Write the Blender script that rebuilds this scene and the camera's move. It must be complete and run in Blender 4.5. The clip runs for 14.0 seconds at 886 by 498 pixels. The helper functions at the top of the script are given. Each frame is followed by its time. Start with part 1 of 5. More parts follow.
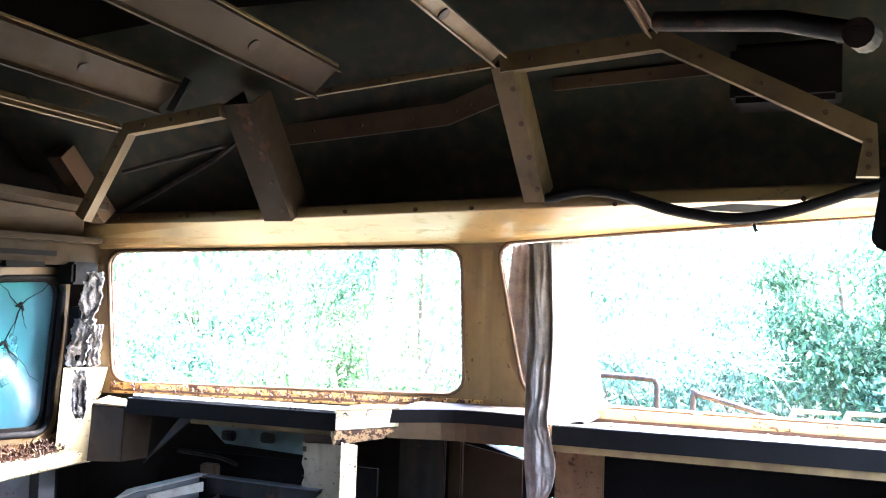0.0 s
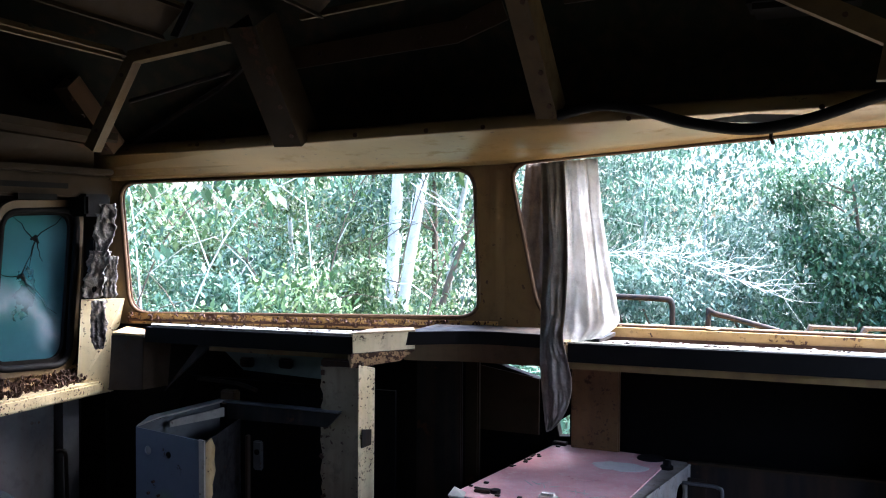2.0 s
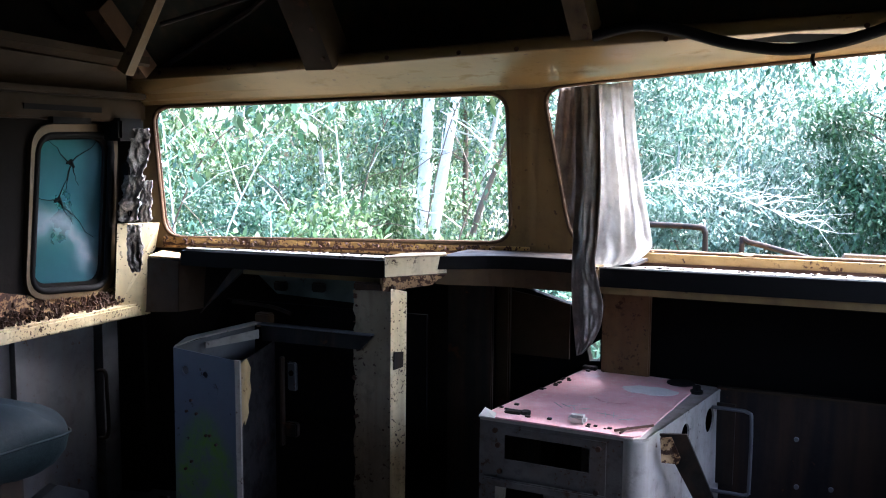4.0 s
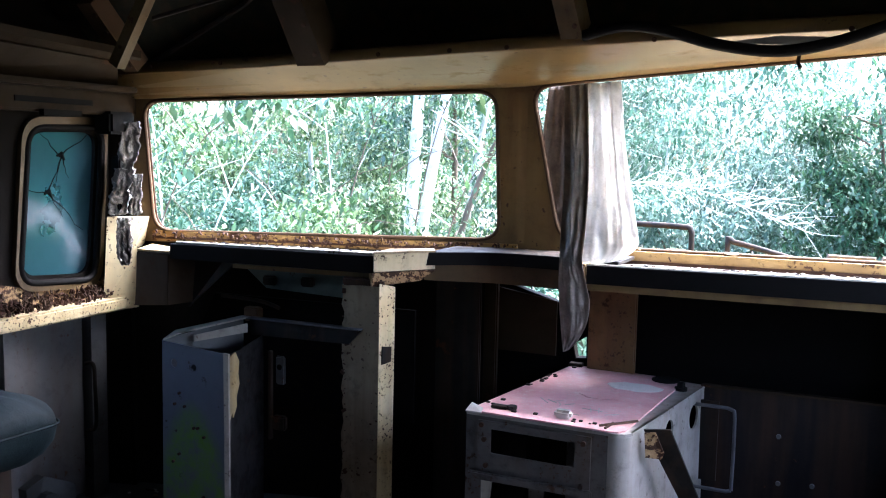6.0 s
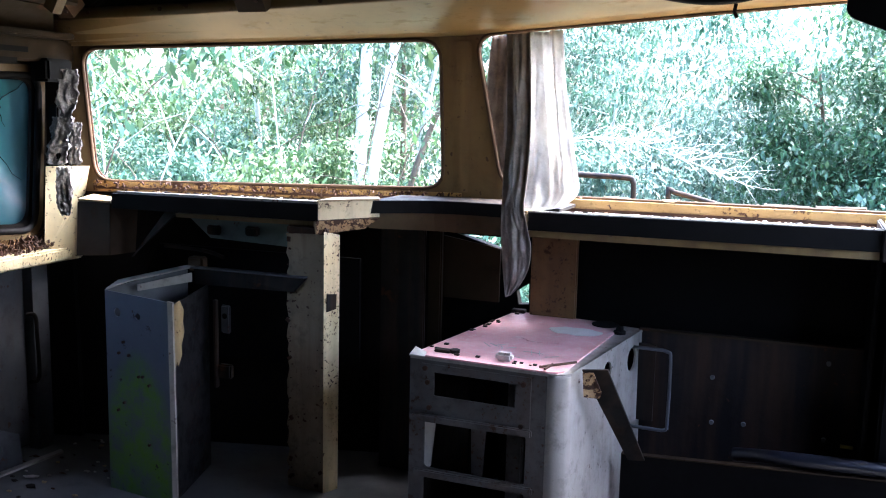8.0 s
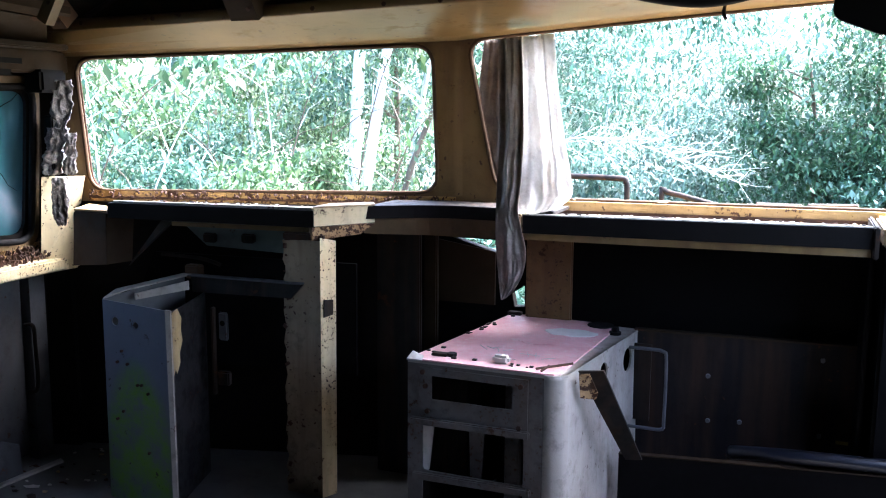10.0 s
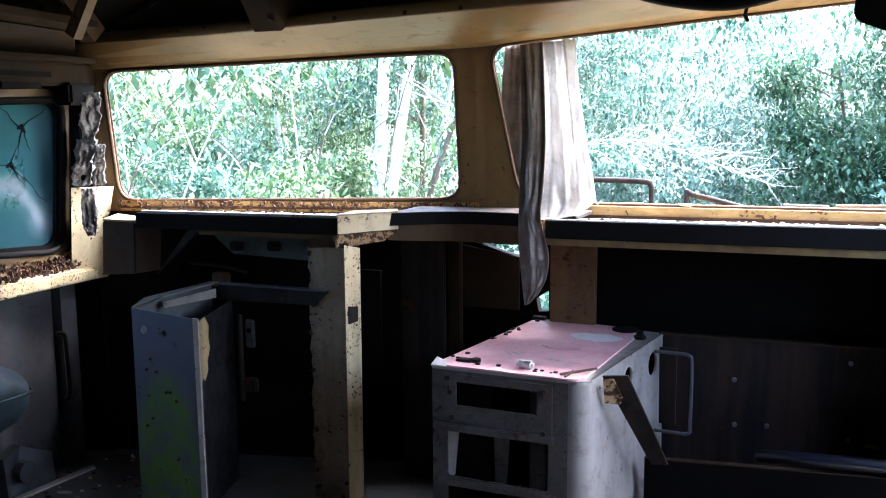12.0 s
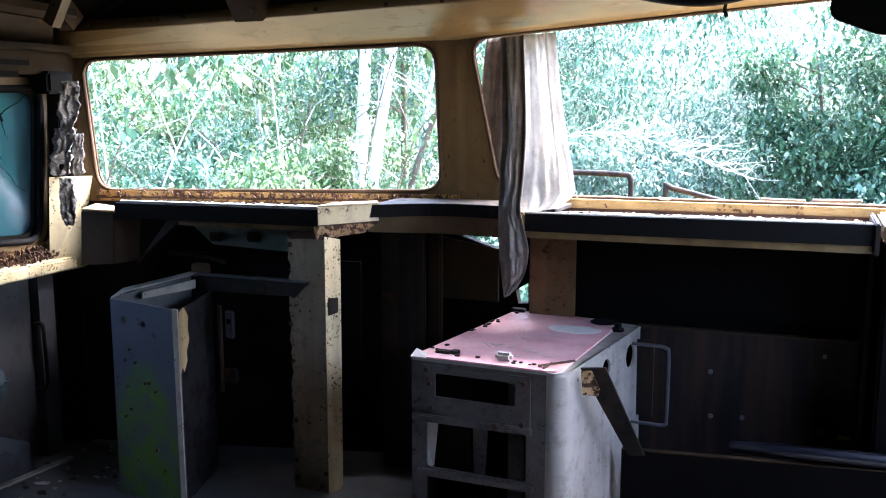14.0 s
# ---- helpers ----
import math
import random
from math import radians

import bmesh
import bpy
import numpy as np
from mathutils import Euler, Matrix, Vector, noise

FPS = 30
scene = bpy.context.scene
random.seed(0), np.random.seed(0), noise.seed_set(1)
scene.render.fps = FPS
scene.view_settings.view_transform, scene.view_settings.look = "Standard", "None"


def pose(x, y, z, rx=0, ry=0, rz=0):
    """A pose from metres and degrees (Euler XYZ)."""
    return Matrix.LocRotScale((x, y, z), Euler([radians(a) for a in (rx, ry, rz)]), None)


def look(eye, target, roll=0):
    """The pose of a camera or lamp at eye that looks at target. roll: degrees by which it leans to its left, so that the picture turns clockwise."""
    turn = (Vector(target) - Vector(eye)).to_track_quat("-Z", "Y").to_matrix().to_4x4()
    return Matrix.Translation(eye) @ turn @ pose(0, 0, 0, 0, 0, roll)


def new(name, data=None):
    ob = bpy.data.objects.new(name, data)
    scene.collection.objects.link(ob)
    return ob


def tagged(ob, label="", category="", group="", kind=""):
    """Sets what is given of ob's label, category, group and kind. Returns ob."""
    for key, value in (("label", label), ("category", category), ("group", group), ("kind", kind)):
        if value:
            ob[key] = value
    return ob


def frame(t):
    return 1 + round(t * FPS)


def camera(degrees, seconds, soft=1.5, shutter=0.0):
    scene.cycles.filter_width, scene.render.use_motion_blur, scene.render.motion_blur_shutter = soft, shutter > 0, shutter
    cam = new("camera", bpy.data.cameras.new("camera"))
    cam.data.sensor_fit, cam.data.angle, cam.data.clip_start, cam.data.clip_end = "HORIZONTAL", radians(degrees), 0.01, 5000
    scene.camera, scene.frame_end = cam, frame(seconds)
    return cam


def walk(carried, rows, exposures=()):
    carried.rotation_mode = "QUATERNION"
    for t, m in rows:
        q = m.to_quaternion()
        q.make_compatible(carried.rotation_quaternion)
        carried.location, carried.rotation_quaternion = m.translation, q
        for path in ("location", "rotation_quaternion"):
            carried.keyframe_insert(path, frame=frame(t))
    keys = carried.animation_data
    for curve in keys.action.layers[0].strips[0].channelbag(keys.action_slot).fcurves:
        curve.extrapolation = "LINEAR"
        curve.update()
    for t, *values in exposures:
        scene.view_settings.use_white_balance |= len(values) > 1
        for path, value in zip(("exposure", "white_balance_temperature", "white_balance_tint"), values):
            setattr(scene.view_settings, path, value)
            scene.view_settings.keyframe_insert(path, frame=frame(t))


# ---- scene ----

cam = camera(52.0, 14.0, soft=1.1)
PATH = [
    (0.0, -0.050, 0.047, 1.112, 22.97, 2.33, -1.71),
    (0.5, -0.059, 0.053, 1.097, 23.78, -1.03, -0.54),
    (1.0, -0.058, 0.052, 1.088, 23.35, -1.04, -0.52),
    (1.5, -0.057, 0.054, 1.082, 23.31, -1.55, -0.11),
    (2.0, -0.055, 0.060, 1.080, 23.79, -1.82, -0.31),
    (2.5, -0.058, 0.061, 1.074, 25.56, -2.99, -0.77),
    (3.0, -0.061, 0.061, 1.066, 25.87, -5.56, -0.45),
    (5.5, -0.054, 0.045, 1.058, 25.14, -6.36, -0.88),
    (6.0, -0.052, 0.040, 1.055, 25.02, -6.16, -1.11),
    (6.5, -0.047, 0.036, 1.048, 25.49, -6.55, -1.45),
    (7.0, -0.044, 0.032, 1.037, 25.00, -7.22, -1.02),
    (7.5, -0.034, 0.027, 1.031, 23.70, -8.45, -1.07),
    (8.0, -0.024, 0.023, 1.030, 21.93, -8.70, -1.27),
    (10.5, -0.015, 0.010, 1.040, 21.55, -8.60, -0.32),
    (11.0, -0.008, 0.011, 1.041, 21.97, -8.74, -0.42),
    (11.5, -0.007, 0.009, 1.047, 23.38, -7.99, 0.37),
    (12.0, -0.005, 0.006, 1.048, 23.14, -8.40, 0.49),
    (12.5, -0.004, 0.007, 1.049, 23.34, -8.55, 0.23),
    (13.0, -0.003, 0.004, 1.050, 22.67, -8.77, 0.37),
    (13.5, -0.002, 0.002, 1.052, 22.25, -8.93, 0.25),
    (14.0, 0.000, 0.000, 1.053, 22.00, -9.00, -0.00),
]
EXPOSE = 4.15
walk(cam, [(t, pose(x, y, z, 90 + p, r, w)) for t, x, y, z, w, p, r in PATH],
     [(t, EXPOSE + e, 5400, 13.5) for t, e in ((0.0, 2.3), (0.1, 2.1), (0.2, 1.5), (0.3, 0.8), (0.5, 0.5), (0.8, -0.05), (1.2, -0.2), (2.6, -0.35), (3.2, -0.28), (5.5, 0.05), (7.0, 0.26), (14.0, 0.36))])

# ---- world and sun: bright overcast sky ----
world = bpy.data.worlds.new("overcast")
scene.world = world
world.use_nodes = True
wn = world.node_tree
sky = wn.nodes.new("ShaderNodeTexSky")
sky.sky_type, sky.sun_disc = "NISHITA", False
sky.sun_elevation, sky.sun_rotation = radians(55.5), radians(41.6)
sky.air_density, sky.dust_density, sky.ozone_density = 1.0, 6.0, 0.4
bg = wn.nodes["Background"]
bg.inputs["Strength"].default_value = 0.15
wn.links.new(sky.outputs[0], bg.inputs["Color"])
sun_data = bpy.data.lights.new("sun", "SUN")
sun_data.energy, sun_data.angle, sun_data.color = 1.25, radians(24), (1.0, 0.98, 0.95)
sun = new("sun", sun_data)
sun.matrix_world = look((3.2, 3.6, 7.0), (0, 0, 0))


# ---- materials ----
def nodes_of(name):
    m = bpy.data.materials.new(name)
    m.use_nodes = True
    return m, m.node_tree, m.node_tree.nodes["Principled BSDF"]


def noise_node(nt, scale, detail=6.0, rough=0.6, coords="Object"):
    co = nt.nodes.new("ShaderNodeTexCoord")
    n = nt.nodes.new("ShaderNodeTexNoise")
    n.inputs["Scale"].default_value, n.inputs["Detail"].default_value, n.inputs["Roughness"].default_value = scale, detail, rough
    nt.links.new(co.outputs[coords], n.inputs["Vector"])
    return n


def ramp_node(nt, src, a, b, ca=(0, 0, 0, 1), cb=(1, 1, 1, 1)):
    r = nt.nodes.new("ShaderNodeValToRGB")
    r.color_ramp.elements[0].position, r.color_ramp.elements[1].position = a, b
    r.color_ramp.elements[0].color, r.color_ramp.elements[1].color = ca, cb
    nt.links.new(src, r.inputs[0])
    return r


def mix_node(nt, fac, a, b):
    m = nt.nodes.new("ShaderNodeMix")
    m.data_type = "RGBA"
    for k, v in ((0, fac), (6, a), (7, b)):
        if isinstance(v, (tuple, float)):
            m.inputs[k].default_value = v
        else:
            nt.links.new(v, m.inputs[k])
    return m.outputs[2]


def rgb(c):
    return (*c, 1.0)


RUST_A, RUST_B = (0.085, 0.032, 0.012), (0.022, 0.012, 0.008)


def painted(name, col, col2, rust=0.5, rough=0.5, metal=0.0, scale=9.0, bump=0.15, specks=0.0, grime=0.5, spec=0.5, streak=0.0):
    """Old paint on steel: two tones, grime, rust patches (rust: 0 none, 1 all), small chipped specks."""
    m, nt, b = nodes_of(name)
    big = noise_node(nt, scale * 0.35, 4)
    fine = noise_node(nt, scale * 6, 5)
    base = mix_node(nt, ramp_node(nt, big.outputs[0], 0.3, 0.7).outputs[0], rgb(col), rgb(col2))
    dirt = noise_node(nt, scale * 1.6, 8, 0.7)
    dcol = tuple(c * 0.35 for c in col2)
    base = mix_node(nt, ramp_node(nt, dirt.outputs[0], 0.52, 0.78, (0, 0, 0, 1), (grime, grime, grime, 1)).outputs[0], base, rgb(dcol))
    rc = mix_node(nt, fine.outputs[0], rgb(RUST_A), rgb(RUST_B))
    rn = noise_node(nt, scale, 9, 0.68)
    t = 0.78 - 0.42 * rust
    mask = ramp_node(nt, rn.outputs[0], t, t + 0.03).outputs[0]
    base = mix_node(nt, mask, base, rc)
    if streak:
        co = nt.nodes.new("ShaderNodeTexCoord")
        mp = nt.nodes.new("ShaderNodeMapping")
        mp.inputs["Scale"].default_value = (26, 26, 2.2)
        nt.links.new(co.outputs["Object"], mp.inputs["Vector"])
        kn = nt.nodes.new("ShaderNodeTexNoise")
        kn.inputs["Scale"].default_value, kn.inputs["Detail"].default_value = 1.0, 5.0
        nt.links.new(mp.outputs[0], kn.inputs["Vector"])
        base = mix_node(nt, ramp_node(nt, kn.outputs[0], 0.45, 0.72, (0, 0, 0, 1), (streak, streak, streak, 1)).outputs[0], base, rgb((0.09, 0.045, 0.02)))
    if specks:
        sn = noise_node(nt, scale * 4.5, 3, 0.5)
        st = 0.74 - 0.2 * specks
        gate = nt.nodes.new("ShaderNodeMath")
        gate.operation = "MULTIPLY"
        nt.links.new(ramp_node(nt, sn.outputs[0], st, st + 0.02).outputs[0], gate.inputs[0])
        nt.links.new(ramp_node(nt, big.outputs[0], 0.42, 0.56).outputs[0], gate.inputs[1])
        base = mix_node(nt, gate.outputs[0], base, rc)
    nt.links.new(base, b.inputs["Base Color"])
    rr = ramp_node(nt, rn.outputs[0], t - 0.15, t + 0.05, (rough, rough, rough, 1), (0.9, 0.9, 0.9, 1))
    nt.links.new(rr.outputs[0], b.inputs["Roughness"])
    b.inputs["Metallic"].default_value = metal
    b.inputs["Specular IOR Level"].default_value = spec
    bp = nt.nodes.new("ShaderNodeBump")
    bp.inputs["Strength"].default_value, bp.inputs["Distance"].default_value = bump, 0.01
    nt.links.new(rn.outputs[0], bp.inputs["Height"])
    nt.links.new(bp.outputs[0], b.inputs["Normal"])
    return m


CREAM = painted("cream_paint", (0.205, 0.138, 0.054), (0.145, 0.094, 0.036), 0.30, 0.38, grime=0.55, streak=0.6, specks=0.35, scale=12)
SOFFIT = painted("ochre_cream_soffit_paint", (0.205, 0.135, 0.048), (0.145, 0.092, 0.034), 0.16, 0.34, grime=0.5, specks=0.3, scale=10, bump=0.06)
DULL = painted("dull_cream_rail_paint", (0.112, 0.068, 0.020), (0.058, 0.034, 0.011), 0.36, 0.6, scale=14, specks=0.3)
GREY = painted("dull_grey_sheet", (0.13, 0.13, 0.13), (0.085, 0.085, 0.085), 0.22, 0.5, scale=10)
CREAM_RUST = painted("cream_paint_rusting", (0.52, 0.38, 0.18), (0.38, 0.26, 0.12), 0.36, 0.5, scale=22, specks=0.5, streak=0.5, grime=0.8)
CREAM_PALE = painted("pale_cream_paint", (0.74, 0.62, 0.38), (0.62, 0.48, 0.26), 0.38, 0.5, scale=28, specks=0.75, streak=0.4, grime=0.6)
RUSTY_CREAM = painted("cream_paint_eaten_by_rust", (0.50, 0.34, 0.17), (0.32, 0.17, 0.07), 0.72, 0.7, scale=42, specks=0.8, bump=0.5)
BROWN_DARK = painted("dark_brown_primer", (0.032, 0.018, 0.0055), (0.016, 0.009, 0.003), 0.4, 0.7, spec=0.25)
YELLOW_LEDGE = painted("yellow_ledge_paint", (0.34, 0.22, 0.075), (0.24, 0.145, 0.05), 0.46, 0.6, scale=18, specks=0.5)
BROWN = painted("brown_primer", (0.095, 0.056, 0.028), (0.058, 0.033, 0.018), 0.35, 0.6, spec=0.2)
SILL = painted("yellow_sill_paint", (0.48, 0.30, 0.09), (0.32, 0.18, 0.055), 0.58, 0.55, scale=30, specks=0.6, streak=0.4, bump=0.4)
FIREWALL = painted("streaked_black_steel", (0.015, 0.013, 0.0135), (0.009, 0.008, 0.008), 0.18, 0.6, spec=0.12, scale=16, specks=0.3, streak=0.3)
# Shade below the dashboards is put into this near-black base.
UNDER_SHADE = painted("under_shade_black", (0.006, 0.0055, 0.0055), (0.0035, 0.0033, 0.0033), 0.10, 0.65, spec=0.03, scale=14)
CREAM_CLEAN = painted("peeling_cream_paint", (0.86, 0.76, 0.50), (0.74, 0.60, 0.34), 0.33, 0.5, scale=20, specks=0.5, streak=0.15, grime=0.3)
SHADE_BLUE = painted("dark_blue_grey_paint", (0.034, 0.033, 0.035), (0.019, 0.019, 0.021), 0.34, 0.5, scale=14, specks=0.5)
# Cabinet side darker than its front: side shade put into the base colour.
PLATE_SHADED = painted("shaded_steel_plate", (0.020, 0.019, 0.020), (0.012, 0.011, 0.012), 0.34, 0.5, scale=14, specks=0.5, spec=0.2)
# Stained cream, darkened as the post's face turned from the light.
POST_SHADED = painted("shaded_stained_cream_paint", (0.30, 0.24, 0.155), (0.20, 0.15, 0.09), 0.34, 0.6, scale=17, specks=0.45, streak=0.6, grime=0.9)
GREY_DARK = painted("streaked_dark_grey_sheet", (0.115, 0.112, 0.115), (0.065, 0.063, 0.066), 0.30, 0.5, scale=12, specks=0.4, streak=0.3, grime=0.8)
CAP_BROWN = painted("dark_brown_cap_paint", (0.060, 0.036, 0.020), (0.036, 0.022, 0.013), 0.3, 0.5, scale=16, specks=0.4, spec=0.2)
OCHRE = painted("ochre_panel", (0.19, 0.11, 0.038), (0.12, 0.068, 0.026), 0.38, 0.65, scale=20, specks=0.6, streak=0.5)
RUST = painted("flaking_rust", (0.075, 0.030, 0.013), (0.034, 0.016, 0.009), 0.6, 0.9, scale=30, bump=0.6)
# Near-black without gloss: the unlit roof's shade is in the colour.
ROOF_SHADE = painted("shaded_roof_skin", (0.0025, 0.0022, 0.0018), (0.0015, 0.0014, 0.0012), 0.1, 0.9, spec=0.0, scale=5)
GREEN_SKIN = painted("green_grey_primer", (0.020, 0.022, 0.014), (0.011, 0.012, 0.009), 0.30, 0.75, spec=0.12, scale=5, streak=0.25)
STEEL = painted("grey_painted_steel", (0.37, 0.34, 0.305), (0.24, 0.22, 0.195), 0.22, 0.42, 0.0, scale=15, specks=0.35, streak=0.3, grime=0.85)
# Dirt and rust, plus the front's shade put into a darker base.
STEEL_DIRTY_SHADED = painted("dirty_shaded_grey_frame", (0.118, 0.110, 0.102), (0.060, 0.055, 0.050), 0.42, 0.5, 0.0, scale=24, specks=0.55, streak=0.4, grime=0.9)
DARK_STEEL = painted("dark_steel", (0.018, 0.015, 0.013), (0.009, 0.008, 0.007), 0.35, 0.6, 0.0, spec=0.18, streak=0.3)
BLUE_STEEL = painted("blue_grey_steel", (0.11, 0.115, 0.125), (0.06, 0.062, 0.068), 0.28, 0.45, 0.1, scale=12, specks=0.4)
LEDGE = painted("weathered_dash_board", (0.40, 0.38, 0.34), (0.24, 0.22, 0.18), 0.42, 0.75, scale=26, specks=0.8, grime=0.8)
BLACK = painted("black_rubber_edge", (0.006, 0.006, 0.006), (0.010, 0.009, 0.009), 0.05, 0.7, spec=0.08)
TEAL = painted("pale_teal_paint", (0.10, 0.145, 0.135), (0.065, 0.09, 0.085), 0.33, 0.5, scale=14)
PATCH_WHITE = painted("bare_white_primer", (0.82, 0.80, 0.76), (0.70, 0.67, 0.63), 0.05, 0.55, scale=26, grime=0.3)
WHITE = painted("off_white_paint", (0.62, 0.60, 0.55), (0.45, 0.42, 0.38), 0.25, 0.6, scale=20)
VINYL = painted("dark_green_vinyl", (0.010, 0.019, 0.022), (0.006, 0.011, 0.013), 0.0, 0.65, scale=14, bump=0.3, spec=0.2)
HOSE = painted("blue_black_hose", (0.007, 0.010, 0.020), (0.004, 0.005, 0.009), 0.05, 0.32, spec=0.6)
FLOOR = painted("dirty_grey_floor", (0.15, 0.147, 0.147), (0.07, 0.069, 0.069), 0.22, 0.7, scale=8)
# Near-black body: wall shade in the colour, and less bounced light.
ROOFING = painted("shade_dark_body", (0.012, 0.0095, 0.008), (0.007, 0.006, 0.005), 0.2, 0.8, spec=0.06)
LINING = painted("torn_silver_lining", (0.46, 0.44, 0.43), (0.16, 0.145, 0.14), 0.10, 0.5, 0.1, scale=34, bump=1.0, grime=0.9)
YELLOW = painted("yellow_tag", (0.5, 0.4, 0.05), (0.4, 0.3, 0.05), 0.0)
PAPER = painted("dry_leaf_litter", (0.45, 0.36, 0.22), (0.3, 0.2, 0.1), 0.1, 0.8, scale=40)


def pink_top():
    """Faded pink paint with a worn white patch and scratches."""
    m, nt, b = nodes_of("faded_pink_paint")
    n1, n2, n3 = noise_node(nt, 9, 9, 0.75), noise_node(nt, 46, 8, 0.75), noise_node(nt, 3.2, 3)
    base = mix_node(nt, ramp_node(nt, n1.outputs[0], 0.35, 0.62).outputs[0], rgb((0.82, 0.49, 0.50)), rgb((0.70, 0.34, 0.35)))
    base = mix_node(nt, ramp_node(nt, n2.outputs[0], 0.54, 0.70).outputs[0], base, rgb((0.80, 0.64, 0.62)))
    wv = nt.nodes.new("ShaderNodeTexWave")
    wv.inputs["Scale"].default_value, wv.inputs["Distortion"].default_value, wv.inputs["Detail"].default_value = 9, 14, 3
    nt.links.new(noise_node(nt, 3).outputs[1], wv.inputs["Vector"])
    base = mix_node(nt, ramp_node(nt, wv.outputs[0], 0.97, 0.995, (0, 0, 0, 1), (0.5, 0.5, 0.5, 1)).outputs[0], base, rgb((0.6, 0.5, 0.48)))
    nt.links.new(base, b.inputs["Base Color"])
    b.inputs["Roughness"].default_value = 0.5
    return m


PINK = pink_top()


def moss_steel():
    """Blue-grey paint with a patch of green moss low down and chips."""
    m, nt, b = nodes_of("mossy_blue_steel")
    n1, n2, n3 = noise_node(nt, 5, 8, 0.7), noise_node(nt, 40, 5, 0.6), noise_node(nt, 14, 9, 0.7)
    base = mix_node(nt, n1.outputs[0], rgb((0.165, 0.180, 0.208)), rgb((0.085, 0.095, 0.115)))
    co = nt.nodes.new("ShaderNodeTexCoord")
    mp = nt.nodes.new("ShaderNodeMapping")
    mp.vector_type = "POINT"
    mp.inputs["Location"].default_value = (1.60, -1.85, -0.06)
    mp.inputs["Scale"].default_value = (1, 1, 1)
    nt.links.new(co.outputs["Object"], mp.inputs["Vector"])
    gr = nt.nodes.new("ShaderNodeTexGradient")
    gr.gradient_type = "SPHERICAL"
    sc = nt.nodes.new("ShaderNodeVectorMath")
    sc.operation = "MULTIPLY"
    sc.inputs[1].default_value = (7.5, 1.0, 2.9)
    nt.links.new(mp.outputs[0], sc.inputs[0])
    nt.links.new(sc.outputs[0], gr.inputs[0])
    ad = nt.nodes.new("ShaderNodeMath")
    ad.operation = "MULTIPLY"
    nt.links.new(ramp_node(nt, gr.outputs[1], 0.0, 0.2).outputs[0], ad.inputs[0])
    nt.links.new(ramp_node(nt, n3.outputs[0], 0.35, 0.6).outputs[0], ad.inputs[1])
    base = mix_node(nt, ad.outputs[0], base, rgb((0.13, 0.26, 0.022)))
    base = mix_node(nt, ramp_node(nt, n3.outputs[0], 0.63, 0.66).outputs[0], base, rgb((0.03, 0.02, 0.018)))
    base = mix_node(nt, ramp_node(nt, n2.outputs[0], 0.66, 0.69).outputs[0], base, rgb((0.04, 0.025, 0.02)))
    nt.links.new(base, b.inputs["Base Color"])
    b.inputs["Roughness"].default_value = 0.5
    return m


MOSS = moss_steel()


def cloth(name, a, c2, thin=0.45):
    m, nt, b = nodes_of(name)
    n1, n2 = noise_node(nt, 16, 7, 0.7), noise_node(nt, 90, 4)
    n3 = noise_node(nt, 34, 8, 0.75)
    tone = mix_node(nt, ramp_node(nt, n1.outputs[0], 0.35, 0.65).outputs[0], rgb(a), rgb(c2))
    tone = mix_node(nt, ramp_node(nt, n3.outputs[0], 0.52, 0.66, (0, 0, 0, 1), (0.3, 0.3, 0.3, 1)).outputs[0], tone, rgb(tuple(c * 0.45 for c in c2)))
    nt.links.new(tone, b.inputs["Base Color"])
    b.inputs["Roughness"].default_value = 0.9
    tr = nt.nodes.new("ShaderNodeBsdfTranslucent")
    nt.links.new(tone, tr.inputs[0])
    mx = nt.nodes.new("ShaderNodeMixShader")
    mx.inputs[0].default_value = thin
    bp = nt.nodes.new("ShaderNodeBump")
    bp.inputs["Strength"].default_value, bp.inputs["Distance"].default_value = 0.6, 0.004
    nt.links.new(n2.outputs[0], bp.inputs["Height"])
    nt.links.new(bp.outputs[0], b.inputs["Normal"])
    out = nt.nodes["Material Output"]
    nt.links.new(b.outputs[0], mx.inputs[1])
    nt.links.new(tr.outputs[0], mx.inputs[2])
    nt.links.new(mx.outputs[0], out.inputs[0])
    return m


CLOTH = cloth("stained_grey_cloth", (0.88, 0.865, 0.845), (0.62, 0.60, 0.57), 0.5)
CLOTH_BROWN = cloth("mottled_brown_cloth", (0.24, 0.19, 0.15), (0.11, 0.085, 0.07), 0.10)
CLOTH_DARK = cloth("mottled_dark_cloth", (0.34, 0.30, 0.27), (0.19, 0.165, 0.145), 0.12)


def leaf_mat(name, a, c2, c3):
    m, nt, b = nodes_of(name)
    geo = nt.nodes.new("ShaderNodeNewGeometry")
    r = nt.nodes.new("ShaderNodeValToRGB")
    r.color_ramp.elements[0].color, r.color_ramp.elements[1].color = rgb(a), rgb(c3)
    e = r.color_ramp.elements.new(0.7)
    e.color = rgb(c2)
    nt.links.new(geo.outputs["Random Per Island"], r.inputs[0])
    nt.links.new(r.outputs[0], b.inputs["Base Color"])
    b.inputs["Roughness"].default_value = 0.34
    tr = nt.nodes.new("ShaderNodeBsdfTranslucent")
    nt.links.new(r.outputs[0], tr.inputs[0])
    mx = nt.nodes.new("ShaderNodeMixShader")
    mx.inputs[0].default_value = 0.28
    nt.links.new(b.outputs[0], mx.inputs[1])
    nt.links.new(tr.outputs[0], mx.inputs[2])
    nt.links.new(mx.outputs[0], nt.nodes["Material Output"].inputs[0])
    return m


